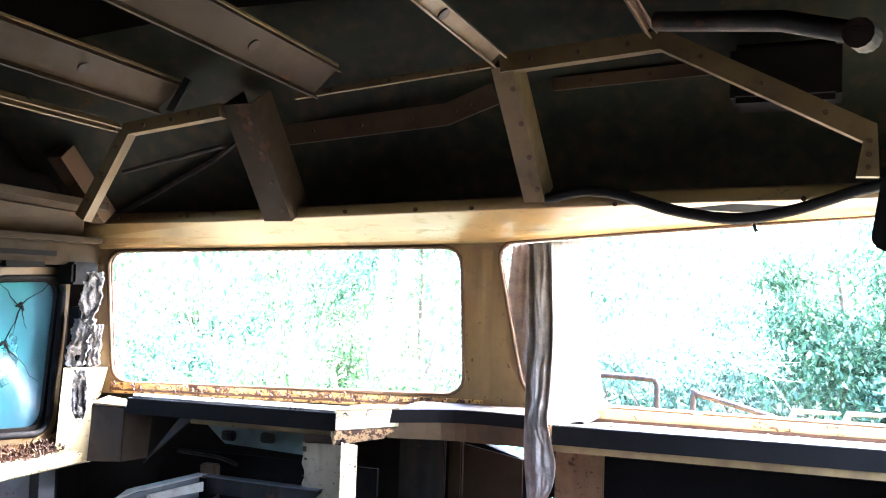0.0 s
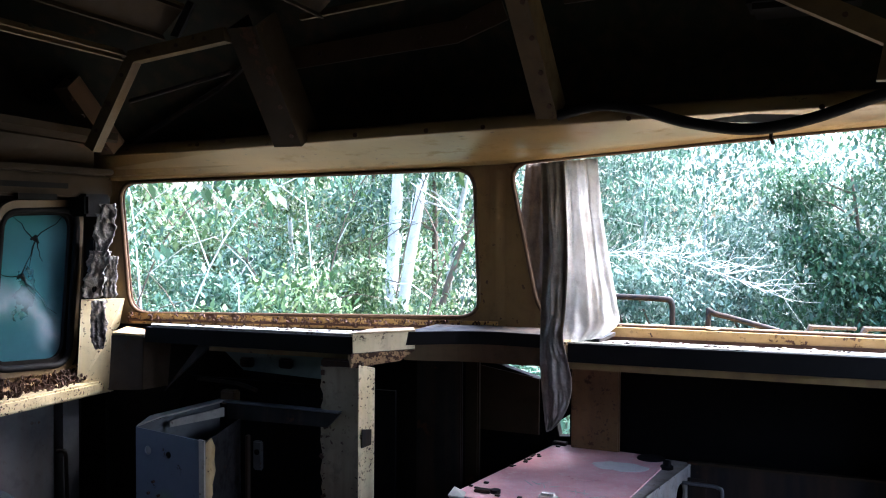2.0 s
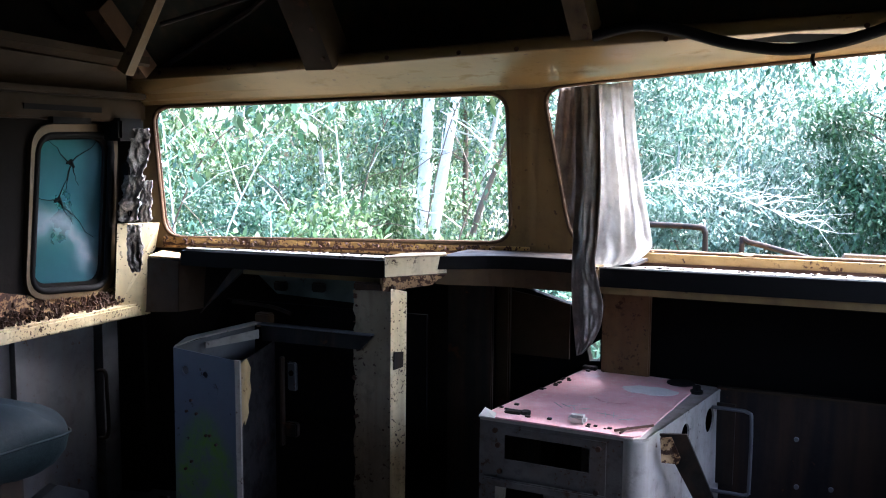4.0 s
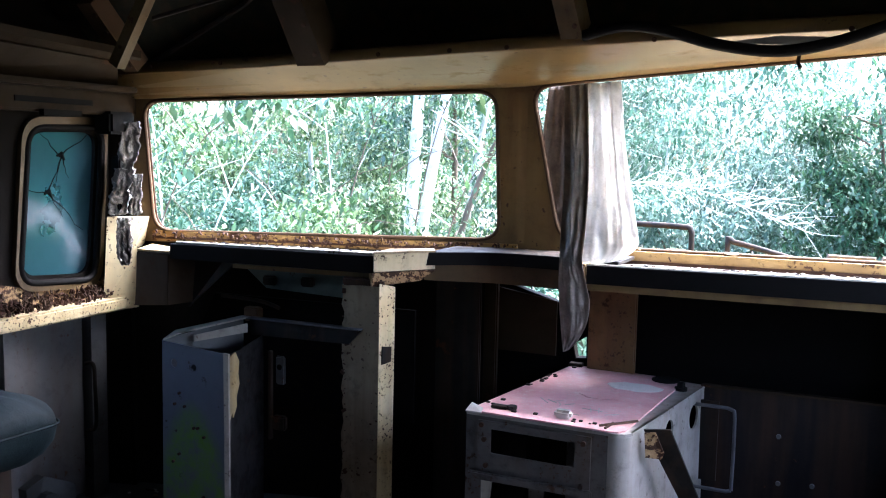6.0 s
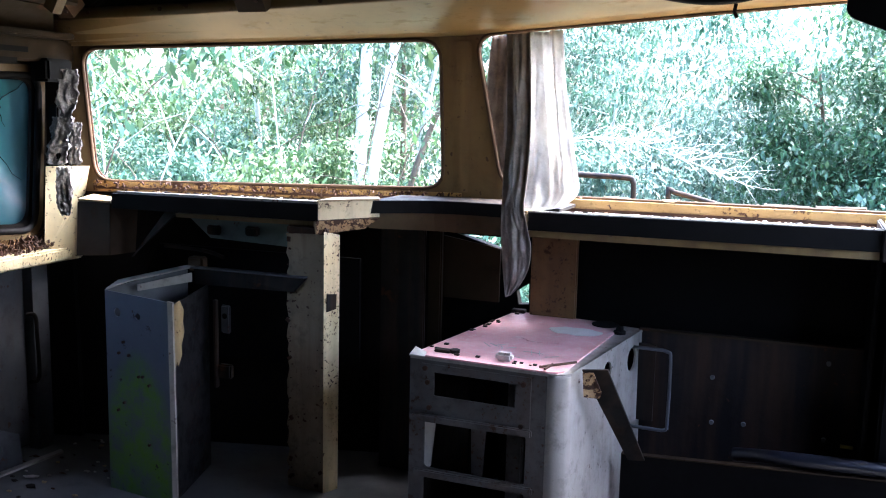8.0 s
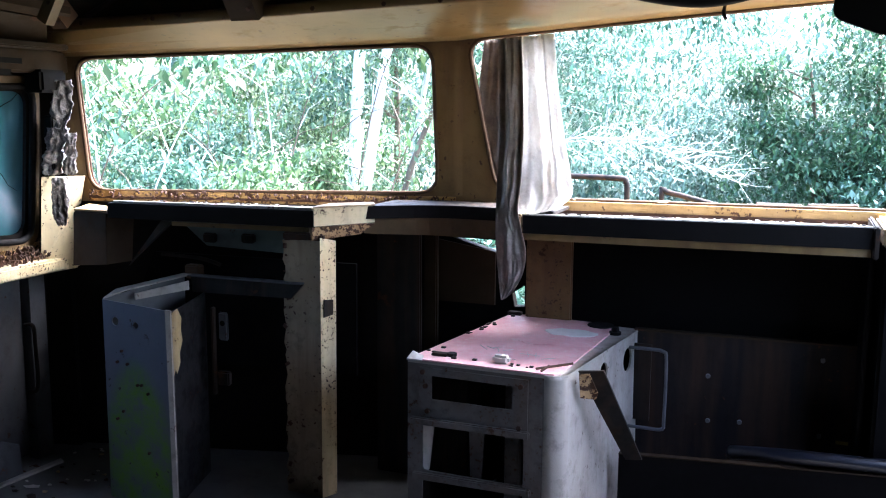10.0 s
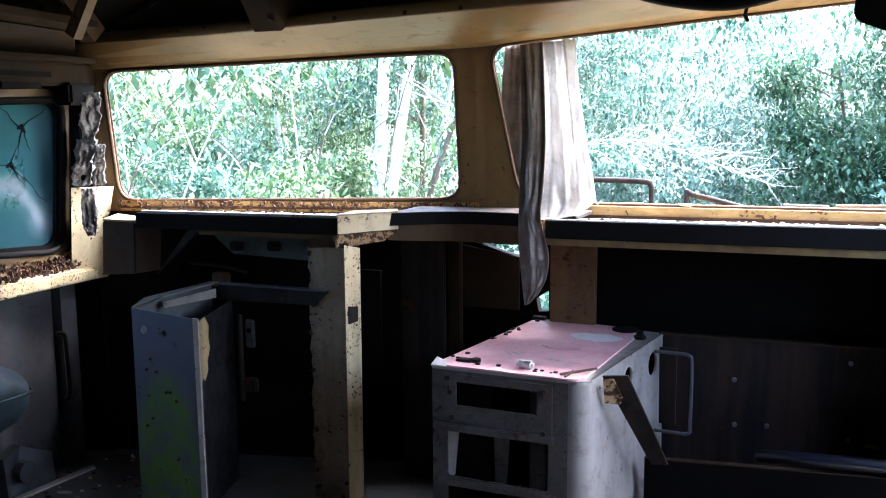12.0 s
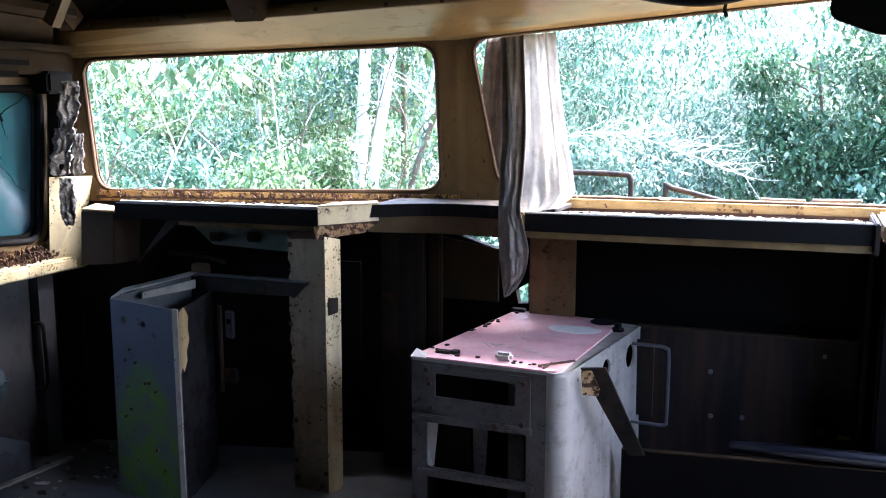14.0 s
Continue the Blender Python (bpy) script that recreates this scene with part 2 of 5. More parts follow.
LEAF_WARM = leaf_mat("yellow_green_leaves", (0.022, 0.055, 0.018), (0.105, 0.185, 0.070), (0.34, 0.40, 0.20))
LEAF_COOL = leaf_mat("blue_green_leaves", (0.024, 0.070, 0.042), (0.095, 0.190, 0.125), (0.27, 0.37, 0.26))
# Haze towards the clearing is put into this pale leaf colour.
LEAF_HAZE = leaf_mat("haze_pale_leaves", (0.045, 0.095, 0.070), (0.12, 0.195, 0.150), (0.24, 0.32, 0.25))
LEAF_DARK = leaf_mat("dark_green_leaves", (0.025, 0.07, 0.035), (0.06, 0.13, 0.065), (0.12, 0.19, 0.09))
BARK_PALE = painted("pale_bark", (0.80, 0.78, 0.74), (0.50, 0.48, 0.44), 0.0, 0.9, scale=9, bump=0.4, grime=0.9)
BARK = painted("brown_bark", (0.14, 0.10, 0.07), (0.09, 0.07, 0.05), 0.0, 0.9, scale=12, bump=0.6)
EARTH = painted("leaf_litter_earth", (0.09, 0.07, 0.04), (0.05, 0.06, 0.025), 0.1, 0.95, scale=2)


def door_glass():
    """Dirty tinted glass, with a pale reflected band painted into its colour."""
    m, nt, b = nodes_of("dirty_teal_glass")
    n1 = noise_node(nt, 5, 6, 0.6)
    b.inputs["Base Color"].default_value = rgb((0.04, 0.16, 0.19))
    b.inputs["Transmission Weight"].default_value = 1.0
    b.inputs["IOR"].default_value = 1.05
    nt.links.new(ramp_node(nt, n1.outputs[0], 0.3, 0.7, (0.25, 0.25, 0.25, 1), (0.5, 0.5, 0.5, 1)).outputs[0], b.inputs["Roughness"])
    d = nt.nodes.new("ShaderNodeBsdfDiffuse")
    d.inputs[0].default_value = rgb((0.09, 0.17, 0.20))
    co = nt.nodes.new("ShaderNodeTexCoord")
    sp = nt.nodes.new("ShaderNodeSeparateXYZ")
    nt.links.new(co.outputs["Object"], sp.inputs[0])

    def op(kind, a, c):
        n = nt.nodes.new("ShaderNodeMath")
        n.operation = kind
        for k, v in ((0, a), (1, c)):
            if isinstance(v, float):
                n.inputs[k].default_value = v
            else:
                nt.links.new(v, n.inputs[k])
        return n.outputs[0]

    # Slanting pale band: a reflection drawn as diffuse colour on the pane.
    slope = op("ADD", op("MULTIPLY", sp.outputs[1], 0.45), sp.outputs[2])
    slope = op("ADD", slope, op("MULTIPLY", n1.outputs[0], 0.25))
    band = op("ABSOLUTE", op("SUBTRACT", slope, 1.790), 0.0)
    sheen = ramp_node(nt, band, 0.0, 0.065, (1, 1, 1, 1), (0, 0, 0, 1))
    nt.links.new(mix_node(nt, sheen.outputs[0], rgb((0.05, 0.11, 0.135)), rgb((0.25, 0.31, 0.345))), d.inputs[0])
    mx = nt.nodes.new("ShaderNodeMixShader")
    film = ramp_node(nt, n1.outputs[0], 0.35, 0.75, (0.35, 0.35, 0.35, 1), (0.6, 0.6, 0.6, 1))
    nt.links.new(op("MAXIMUM", film.outputs[0], op("MULTIPLY", sheen.outputs[0], 0.85)), mx.inputs[0])
    nt.links.new(b.outputs[0], mx.inputs[1])
    nt.links.new(d.outputs[0], mx.inputs[2])
    nt.links.new(mx.outputs[0], nt.nodes["Material Output"].inputs[0])
    return m


GLASS = door_glass()


# ---- builders ----
def thing(name, at, label, category, group="", kind=""):
    ob = new(name)
    ob.location = at
    ob.empty_display_size = 0.1
    return tagged(ob, label, category, group, kind)


def to_mesh(name, bm, mat, smooth=False):
    bmesh.ops.recalc_face_normals(bm, faces=bm.faces)
    me = bpy.data.meshes.new(name)
    if smooth:
        for f in bm.faces:
            f.smooth = True
    bm.to_mesh(me)
    bm.free()
    me.materials.append(mat)
    return me


def part(name, bm, mat, parent, label="", smooth=False):
    ob = new(name, to_mesh(name, bm, mat, smooth))
    ob.parent = parent
    ob.matrix_parent_inverse = Matrix.Translation(-parent.location) if parent.type == "EMPTY" else Matrix()
    return tagged(ob, label)


def single(name, bm, mat, label, category, group="", kind="", smooth=False):
    return tagged(new(name, to_mesh(name, bm, mat, smooth)), label, category, group, kind)


def B():
    return bmesh.new()


def box(bm, lo, hi, bevel=0.0, m=None):
    c = [(a + b) / 2 for a, b in zip(lo, hi)]
    s = [abs(b - a) for a, b in zip(lo, hi)]
    mm = Matrix.Translation(c) @ Matrix.Diagonal((*s, 1))
    r = bmesh.ops.create_cube(bm, size=1, matrix=(m @ mm) if m else mm)
    if bevel:
        vs = set(r["verts"])
        es = [e for e in bm.edges if e.verts[0] in vs and e.verts[1] in vs]
        bmesh.ops.bevel(bm, geom=es, offset=bevel, segments=2, affect="EDGES")
    return bm


def prism(bm, pts, thick):
    """A flat polygon with thickness."""
    t = Vector(thick)
    a = [bm.verts.new(p) for p in pts]
    b = [bm.verts.new(Vector(p) + t) for p in pts]
    n = len(pts)
    bm.faces.new(a)
    bm.faces.new(list(reversed(b)))
    for i in range(n):
        bm.faces.new((a[i], b[i], b[(i + 1) % n], a[(i + 1) % n]))
    return bm


def loft(bm, rows, thick=None):
    """Rows of points joined into a sheet; with a thickness vector it becomes a slab."""
    def sheet(off):
        g = [[bm.verts.new(Vector(p) + off) for p in r] for r in rows]
        for i in range(len(g) - 1):
            for j in range(len(g[0]) - 1):
                bm.faces.new((g[i][j], g[i][j + 1], g[i + 1][j + 1], g[i + 1][j]))
        return g
    a = sheet(Vector((0, 0, 0)))
    if thick:
        b = sheet(Vector(thick))
        rim = lambda g: g[0] + [r[-1] for r in g[1:]] + list(reversed(g[-1][:-1])) + [r[0] for r in reversed(g[1:-1])]
        ra, rb = rim(a), rim(b)
        for i in range(len(ra)):
            k = (i + 1) % len(ra)
            bm.faces.new((ra[i], ra[k], rb[k], rb[i]))
    return bm


def tube(bm, pts, r, n=10, closed=False):
    """A round bar along points; r may be a list."""
    pts = [Vector(p) for p in pts]
    rings = []
    for i, p in enumerate(pts):
        q0 = pts[i - 1] if i or closed else p
        q1 = pts[(i + 1) % len(pts)] if i < len(pts) - 1 or closed else p
        d = (q1 - q0).normalized()
        u = d.cross(Vector((0.3, 0.2, 1))).normalized()
        v = d.cross(u)
        rr = r[i] if isinstance(r, (list, tuple)) else r
        rings.append([bm.verts.new(p + rr * (math.cos(k * math.tau / n) * u + math.sin(k * math.tau / n) * v)) for k in range(n)])
    for i in range(len(rings) if closed else len(rings) - 1):
        a, b = rings[i], rings[(i + 1) % len(rings)]
        for k in range(n):
            bm.faces.new((a[k], a[(k + 1) % n], b[(k + 1) % n], b[k]))
    if not closed:
        bm.faces.new(list(reversed(rings[0])))
        bm.faces.new(rings[-1])
    return bm


def smooth_line(pts, k=6):
    """A denser, rounded line through points."""
    pts = [Vector(p) for p in pts]
    out = []
    for i in range(len(pts) - 1):
        p0, p1, p2, p3 = pts[max(i - 1, 0)], pts[i], pts[i + 1], pts[min(i + 2, len(pts) - 1)]
        for j in range(k):
            t = j / k
            out.append(0.5 * (2 * p1 + (p2 - p0) * t + (2 * p0 - 5 * p1 + 4 * p2 - p3) * t * t + (3 * p1 - p0 - 3 * p2 + p3) * t ** 3))
    return out + [pts[-1]]


def rounded(corners, r, k=6):
    """A closed loop (2D) with rounded corners."""
    out = []
    n = len(corners)
    for i in range(n):
        p, a, b = Vector(corners[i]), Vector(corners[i - 1]), Vector(corners[(i + 1) % n])
        ri = r[i] if isinstance(r, (list, tuple)) else r
        s, e = p + (a - p).normalized() * ri, p + (b - p).normalized() * ri
        for j in range(k + 1):
            t = j / k
            out.append((1 - t) ** 2 * s + 2 * t * (1 - t) * p + t * t * e)
    return out


def holed(bm, outer, holes, place, thick):
    """A flat sheet with holes (2D loops), set in space by place(u, v), then given thickness."""
    edges = []
    for loop in (outer, *holes):
        vs = [bm.verts.new(place(*p)) for p in loop]
        edges += [bm.edges.new((vs[i], vs[(i + 1) % len(vs)])) for i in range(len(vs))]
    r = bmesh.ops.triangle_fill(bm, use_beauty=True, edges=edges, use_dissolve=False)
    faces = [g for g in r["geom"] if isinstance(g, bmesh.types.BMFace)]
    ex = bmesh.ops.extrude_face_region(bm, geom=faces)
    bmesh.ops.translate(bm, vec=Vector(thick), verts=[g for g in ex["geom"] if isinstance(g, bmesh.types.BMVert)])
    return bm


def disc(bm, c, axis, r, h, n=12):
    a = Vector(axis).normalized()
    tube(bm, [Vector(c), Vector(c) + a * h], r, n)
    return bm


def channel(bm, a, b, web, flange, wx, fz, t=0.004):
    """A folded channel from a to b: web of width wx along the direction web, two flanges of depth fz."""
    a, b, w, f = Vector(a), Vector(b), Vector(web).normalized(), Vector(flange).normalized()
    h = wx / 2
    prof = [(-h, 0), (h, 0), (h, fz), (h - t, fz), (h - t, t), (t - h, t), (t - h, fz), (-h, fz)]
    ra, rb = ([bm.verts.new(p + w * x + f * z) for x, z in prof] for p in (a, b))
    for i in range(8):
        k = (i + 1) % 8
        bm.faces.new((ra[i], ra[k], rb[k], rb[i]))
    for r in (ra, rb):
        for q in ((0, 1, 4, 5), (1, 2, 3, 4), (0, 5, 6, 7)):
            bm.faces.new([r[k] for k in q])
    return bm


# ---- structure: front wall with two window openings ----
PA, PB, PC = Vector((-1.962, 2.178, 0)), Vector((-0.936, 2.445, 0)), Vector((0.18, 2.524, 0))
UA, UC = (PB - PA).normalized(), (PC - PB).normalized()
NA, NC = Vector((-UA.y, UA.x, 0)), Vector((-UC.y, UC.x, 0))
UZ = Vector((0, 0, 1))


def on_a(u, v):
    return PA + UA * u + UZ * v


def on_c(u, v):
    return PB + UC * u + UZ * v


LA = (PB - PA).length
HOLE_A = rounded([(-0.046, 0.797), (1.008, 0.808), (0.990, 1.224), (-0.078, 1.186)], [0.06, 0.06, 0.06, 0.055])
HOLE_C = rounded([(0.122, 0.800), (1.28, 0.800), (1.30, 1.342), (0.028, 1.237)], [0.08, 0.06, 0.06, 0.06])
single("wall_front_1", holed(B(), [(-0.15, 0.765), (LA, 0.765), (LA, 1.275), (-0.15, 1.215)], [HOLE_A], on_a, NA * 0.018), CREAM,
       "cream painted windscreen surround with rust at its edges", "windscreen surround", kind="structure")
single("wall_front_2", holed(B(), [(0.0, 0.765), (1.42, 0.765), (1.42, 1.38), (0.0, 1.275)], [HOLE_C], on_c, NC * 0.018), CREAM,
       "cream painted windscreen surround, rusted along the bottom", "windscreen surround", kind="structure")
for nm, loop, pl, nn in (("window_1", HOLE_A, on_a, NA), ("window_2", HOLE_C, on_c, NC)):
    w = thing(nm, pl(0.5, 0.8), "windscreen opening with its glass gone and a perished rubber seal", "window", kind="structure")
    part("rubber_seal", tube(B(), [pl(*p) - nn * 0.002 for p in loop], 0.006, 6, True), BROWN, w, "dark perished rubber seal", True)
    part("inner_lip", tube(B(), [pl(*p) + nn * 0.016 for p in loop], 0.004, 6, True), RUST, w, "rusted steel lip", True)
sill = thing("windscreen_sill", on_a(0.5, 0.77), "rusted yellow windscreen sill with flaking paint", "sill")
part("lip", prism(B(), [on_a(-0.05, 0.768) - NA * 0.008, on_a(LA + 0.0, 0.768) - NA * 0.008, on_a(LA, 0.797) - NA * 0.008, on_a(-0.05, 0.799) - NA * 0.008], NA * 0.008), SILL, sill)
part("rust_band", prism(B(), [on_a(-0.04 + 1.05 * k / 60, 0.782 + 0.008 * noise.noise(Vector((k * 0.7, 0, 0)))) - NA * 0.012 for k in range(61)] + [on_a(1.01, 0.775) - NA * 0.012, on_a(-0.04, 0.775) - NA * 0.012], NA * 0.004), RUST, sill, "ragged band of dark rust")
# pressed ridges on the pillar between the openings
pillar = thing("pillar", on_c(0.03, 0.8), "cream centre pillar with pressed ridges and rust streaks", "pillar", kind="structure")
part("ridge", loft(B(), [[(on_a(LA - 0.026 + 0.0065 * k, z) if k < 4 else on_c(0.0065 * (k - 4), z)) - NA * (0.001 + 0.005 * math.sin(k * math.pi / 7) ** 2) for k in range(8)] for z in (0.80, 0.88, 0.96, 1.04, 1.12, 1.22)]), CREAM, pillar, "", True)

# lower front wall with its rusted-through gaps
low_holes = [[(-0.955, 0.678), (-0.80, 0.676), (-0.80, 0.636)], [(-0.768, 0.525), (-0.731, 0.55), (-0.730, 0.49), (-0.760, 0.487)], [(-0.846, 0.03), (-0.814, 0.058), (-0.818, 0.014)]]
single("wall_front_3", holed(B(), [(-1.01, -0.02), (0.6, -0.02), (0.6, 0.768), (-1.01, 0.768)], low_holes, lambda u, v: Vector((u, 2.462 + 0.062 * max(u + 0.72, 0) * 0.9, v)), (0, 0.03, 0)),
       UNDER_SHADE, "lower front panel with shade in its colour, rusted through in places", "front panel", kind="structure")
# Brown panel given the near-black: under-dash shade is in the colour.
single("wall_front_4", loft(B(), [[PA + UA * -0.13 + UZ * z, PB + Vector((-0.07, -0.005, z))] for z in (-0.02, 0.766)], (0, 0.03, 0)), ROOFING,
       "lower front panel, under-dash shade in its dark colour", "front panel", kind="structure")

# ---- structure: floor, side walls, roof, back ----
single("floor", box(B(), (-2.3, -4.2, -0.05), (0.75, 2.6, 0.0)), FLOOR, "bare grey floor with dirt and flakes of paint", "floor", kind="structure")


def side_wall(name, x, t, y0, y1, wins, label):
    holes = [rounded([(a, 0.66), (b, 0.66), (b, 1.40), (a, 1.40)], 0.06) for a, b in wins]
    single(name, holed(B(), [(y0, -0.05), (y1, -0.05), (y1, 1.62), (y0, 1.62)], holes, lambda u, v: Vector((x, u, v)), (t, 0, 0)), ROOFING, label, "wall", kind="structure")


# Walls behind the camera are kept near-black to hold down bounce.
side_wall("wall_left", -2.24, -0.04, -4.2, 1.62, [(1.34, 1.55)], "bus side wall with shade in its dark colour")
side_wall("wall_right", 0.72, 0.04, -4.2, 2.56, [(1.36, 2.44)], "bus side wall with open window gaps, shade in its dark colour")
single("wall_back", box(B(), (-2.3, -4.26, -0.05), (0.78, -4.2, 1.8)), ROOFING, "unseen rear wall, dark to cut bounced light", "wall", kind="structure")
roof_rows = []
SPAN = (-1, -0.9, -0.7, -0.4, -0.115, 0.2, 0.5, 0.75, 0.9, 1)


def roof_z(q):
    return 1.86 - 0.24 * abs(q) ** 3


for y in (-4.26, -2, 0, 1.2):
    roof_rows.append([(-0.76 + 1.52 * q, y, roof_z(q)) for q in SPAN])
for k in (0.25, 0.5, 0.7, 0.85, 0.95, 1.0):
    line = []
    for q in SPAN:
        x = -0.76 + 1.52 * q
        yf = 2.475 + (x + 0.936) * (0.26 if x < -0.936 else 0.071)
        zf = 1.272 + (x + 0.936) * (0.052 if x < -0.936 else 0.074)
        line.append((x, 1.2 + (yf - 1.2) * k, roof_z(q) + (zf - roof_z(q)) * k ** 2.6))
    roof_rows.append(line)
single("ceiling", loft(B(), roof_rows[:6], (0, 0, 0.03)), ROOF_SHADE, "bare roof skin with shade in its black colour", "ceiling", kind="structure", smooth=True)
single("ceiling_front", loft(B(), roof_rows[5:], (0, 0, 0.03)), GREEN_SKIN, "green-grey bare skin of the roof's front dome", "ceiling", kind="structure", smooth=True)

single("wall_left_top", box(B(), (-2.30, 1.58, 1.36), (-2.16, 2.34, 1.80)), ROOFING, "dark body side above the door", "wall", kind="structure")
single("wall_front_5", prism(B(), [(-2.3, 2.15, 1.19), (-1.9, 2.24, 1.21), (-1.9, 2.10, 1.62), (-2.3, 2.0, 1.70)], (0, 0.03, 0)), ROOFING, "dark front corner of the roof", "wall", kind="structure")

# ---- header above the windscreen ----
st = [(-2.10, 2.14, 1.200), (-1.6, 2.272, 1.217), (-0.936, 2.445, 1.245), (-0.3, 2.49, 1.30), (0.25, 2.53, 1.34), (0.6, 2.55, 1.36)]
lipz = [1.262, 1.272, 1.296, 1.315, 1.325, 1.335]
rows = []
for (x, y, z), lz in zip(st, lipz):
    rows.append([(x, y - 0.004, z - 0.01), (x, y * 0.88 + 2.10 * 0.12 - 0.002, z + 0.001), (x, y * 0.6 + 2.10 * 0.4, z * 0.55 + lz * 0.45 - 0.006), (x, 2.105, lz - 0.004), (x, 2.098, lz), (x, 2.100, lz + 0.024)])
header = thing("header_panel", (-0.8, 2.2, 1.25), "cream pressed steel header panel above the windscreen", "header panel")
part("soffit", loft(B(), rows, (0, 0.004, 0.006)), SOFFIT, header, "cream soffit lit from the windows", True)
for x in (-1.95, -1.7, -1.2, -1.0, -0.85, -0.5, -0.1, 0.15):
    part("rivet", disc(B(), (x, 2.101, 1.300 + 0.02 * (x + 1)), (0, -1, 0), 0.006, 0.005, 8), RUST, header)


def rib(a, b, w, depth, mat, label):
    t = thing("roof_rib", b, label, "rib", "roof ribs")
    d = Vector(b) - Vector(a)
    n = d.cross(Vector((1, 0, 0))).normalized()
    if n.y < 0:
        n = -n
    part("channel", channel(B(), a, b, (1, 0, 0), n, w, depth), mat, t)
    for k in (0.15, 0.4, 0.65, 0.9):
        part("bolt", disc(B(), Vector(a) + d * k - n * 0.001 + Vector((w * 0.3, 0, 0)), -n, 0.006, 0.004, 8), RUST, t)
    return t


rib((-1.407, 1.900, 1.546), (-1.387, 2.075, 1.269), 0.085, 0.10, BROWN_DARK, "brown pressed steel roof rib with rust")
rib((-0.712, 1.900, 1.592), (-0.684, 2.075, 1.314), 0.05, 0.08, DULL, "cream pressed steel roof rib with rust spots")
rib((-2.0, 1.90, 1.43), (-1.98, 2.05, 1.262), 0.05, 0.06, BROWN, "brown corner roof rib")


def rail(name, pts, w, h, mat, label, category="roof rail"):
    pts = [Vector(p) for p in pts]
    bm = B()
    rings = []
    for i, p in enumerate(pts):
        d = (pts[min(i + 1, len(pts) - 1)] - pts[max(i - 1, 0)]).normalized()
        o = d.cross(Vector((0, 1, 0))).normalized() * (h / 2)
        dy = Vector((0, w, 0))
        rings.append([bm.verts.new(q) for q in (p - o, p + o, p + o + dy, p - o + dy)])
    for r0, r1 in zip(rings, rings[1:]):
        for k in range(4):
            bm.faces.new((r0[k], r0[(k + 1) % 4], r1[(k + 1) % 4], r1[k]))
    bm.faces.new(rings[0])
    bm.faces.new(rings[-1])
    t = thing(name, pts[len(pts) // 2], label, category)
    part("bar", bm, mat, t)
    for p, q in zip(pts, pts[1:]):
        for k in (0.2, 0.5, 0.8):
            part("rivet", disc(B(), p.lerp(q, k) + Vector((0, 0.001, 0)), (0, -1, 0), 0.0055, 0.004, 8), RUST, t, "rusty rivet")
    return t


rail("roof_rail", [(-1.900, 1.900, 1.266), (-1.754, 1.900, 1.500), (-1.457, 1.900, 1.535)], 0.03, 0.035, DULL, "cream angled roof rail with peeling paint")
rail("roof_rail", [(-1.240, 1.900, 1.558), (-0.728, 1.900, 1.603)], 0.012, 0.014, DULL, "thin cream roof rail")
rail("roof_rail", [(-0.717, 1.900, 1.602), (-0.367, 1.900, 1.627), (0.018, 1.900, 1.421), (0.015, 1.900, 1.339)], 0.03, 0.04, DULL, "cream angled roof rail with rust spots")
rail("stiffener", [(-1.400, 2.100, 1.502), (-0.925, 2.100, 1.537), (-0.800, 2.100, 1.582)], 0.01, 0.055, BROWN, "brown pressed stiffener with holes", "stiffener")
rail("stiffener", [(-0.66, 2.12, 1.60), (-0.2, 2.12, 1.62)], 0.01, 0.03, BROWN, "plain brown pressed steel stiffener", "stiffener")


def stringer(x0, z0, x1, z1, w, mat, label):
    t = thing("roof_stringer", (x0, 1.88, z0), label, "stringer", "roof stringers")
    part("channel", channel(B(), (x0, 1.89, z0), (x1, -1.5, z1), (0.75, 0, 0.66), (0.66, 0, -0.75), w, 0.022), mat, t)
    if w > 0.05:
        o = Vector((0.75, 0, 0.66)) * (w / 2)
        for sg in (-1, 1):
            part("edge", tube(B(), [Vector((x0, 1.885, z0)) + o * sg, Vector((x1, -1.5, z1)) + o * sg], 0.006, 6), DULL, t, "pale worn edge")
    for y in (1.6, 1.3, 1.0, 0.7):
        k = (1.89 - y) / 3.39
        part("hole", disc(B(), (x0 + (x1 - x0) * k - 0.004, y, z0 + (z1 - z0) * k + 0.003), (-0.66, 0, 0.75), 0.014, -0.012, 10), DARK_STEEL, t, "dark round hole")
    return t


stringer(-1.777, 1.510, -1.802, 1.575, 0.02, DULL, "cream longitudinal roof stringer")
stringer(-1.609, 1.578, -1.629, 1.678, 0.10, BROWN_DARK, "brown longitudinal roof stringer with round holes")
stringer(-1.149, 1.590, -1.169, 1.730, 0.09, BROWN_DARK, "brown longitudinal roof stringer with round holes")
stringer(-0.724, 1.616, -0.744, 1.761, 0.035, DULL, "cream longitudinal roof stringer")
stringer(-0.396, 1.649, -0.416, 1.769, 0.02, BROWN, "brown longitudinal roof stringer")
single("cross_brace", tube(B(), [(-1.95, 2.12, 1.30), (-1.62, 2.1, 1.44), (-1.45, 2.05, 1.52)], 0.008, 6), DARK_STEEL, "dark thin cross brace", "brace")
single("cross_brace", tube(B(), [(-1.85, 2.0, 1.40), (-1.55, 2.05, 1.47)], 0.006, 6), DARK_STEEL, "dark thin cross brace", "brace")
single("hanging_strap", prism(B(), [(-1.60, 1.87, 1.535), (-1.575, 1.87, 1.53), (-1.50, 1.84, 1.60), (-1.52, 1.84, 1.61)], (0, 0.01, 0)), BLACK, "black torn strap hanging from the rail", "strap")
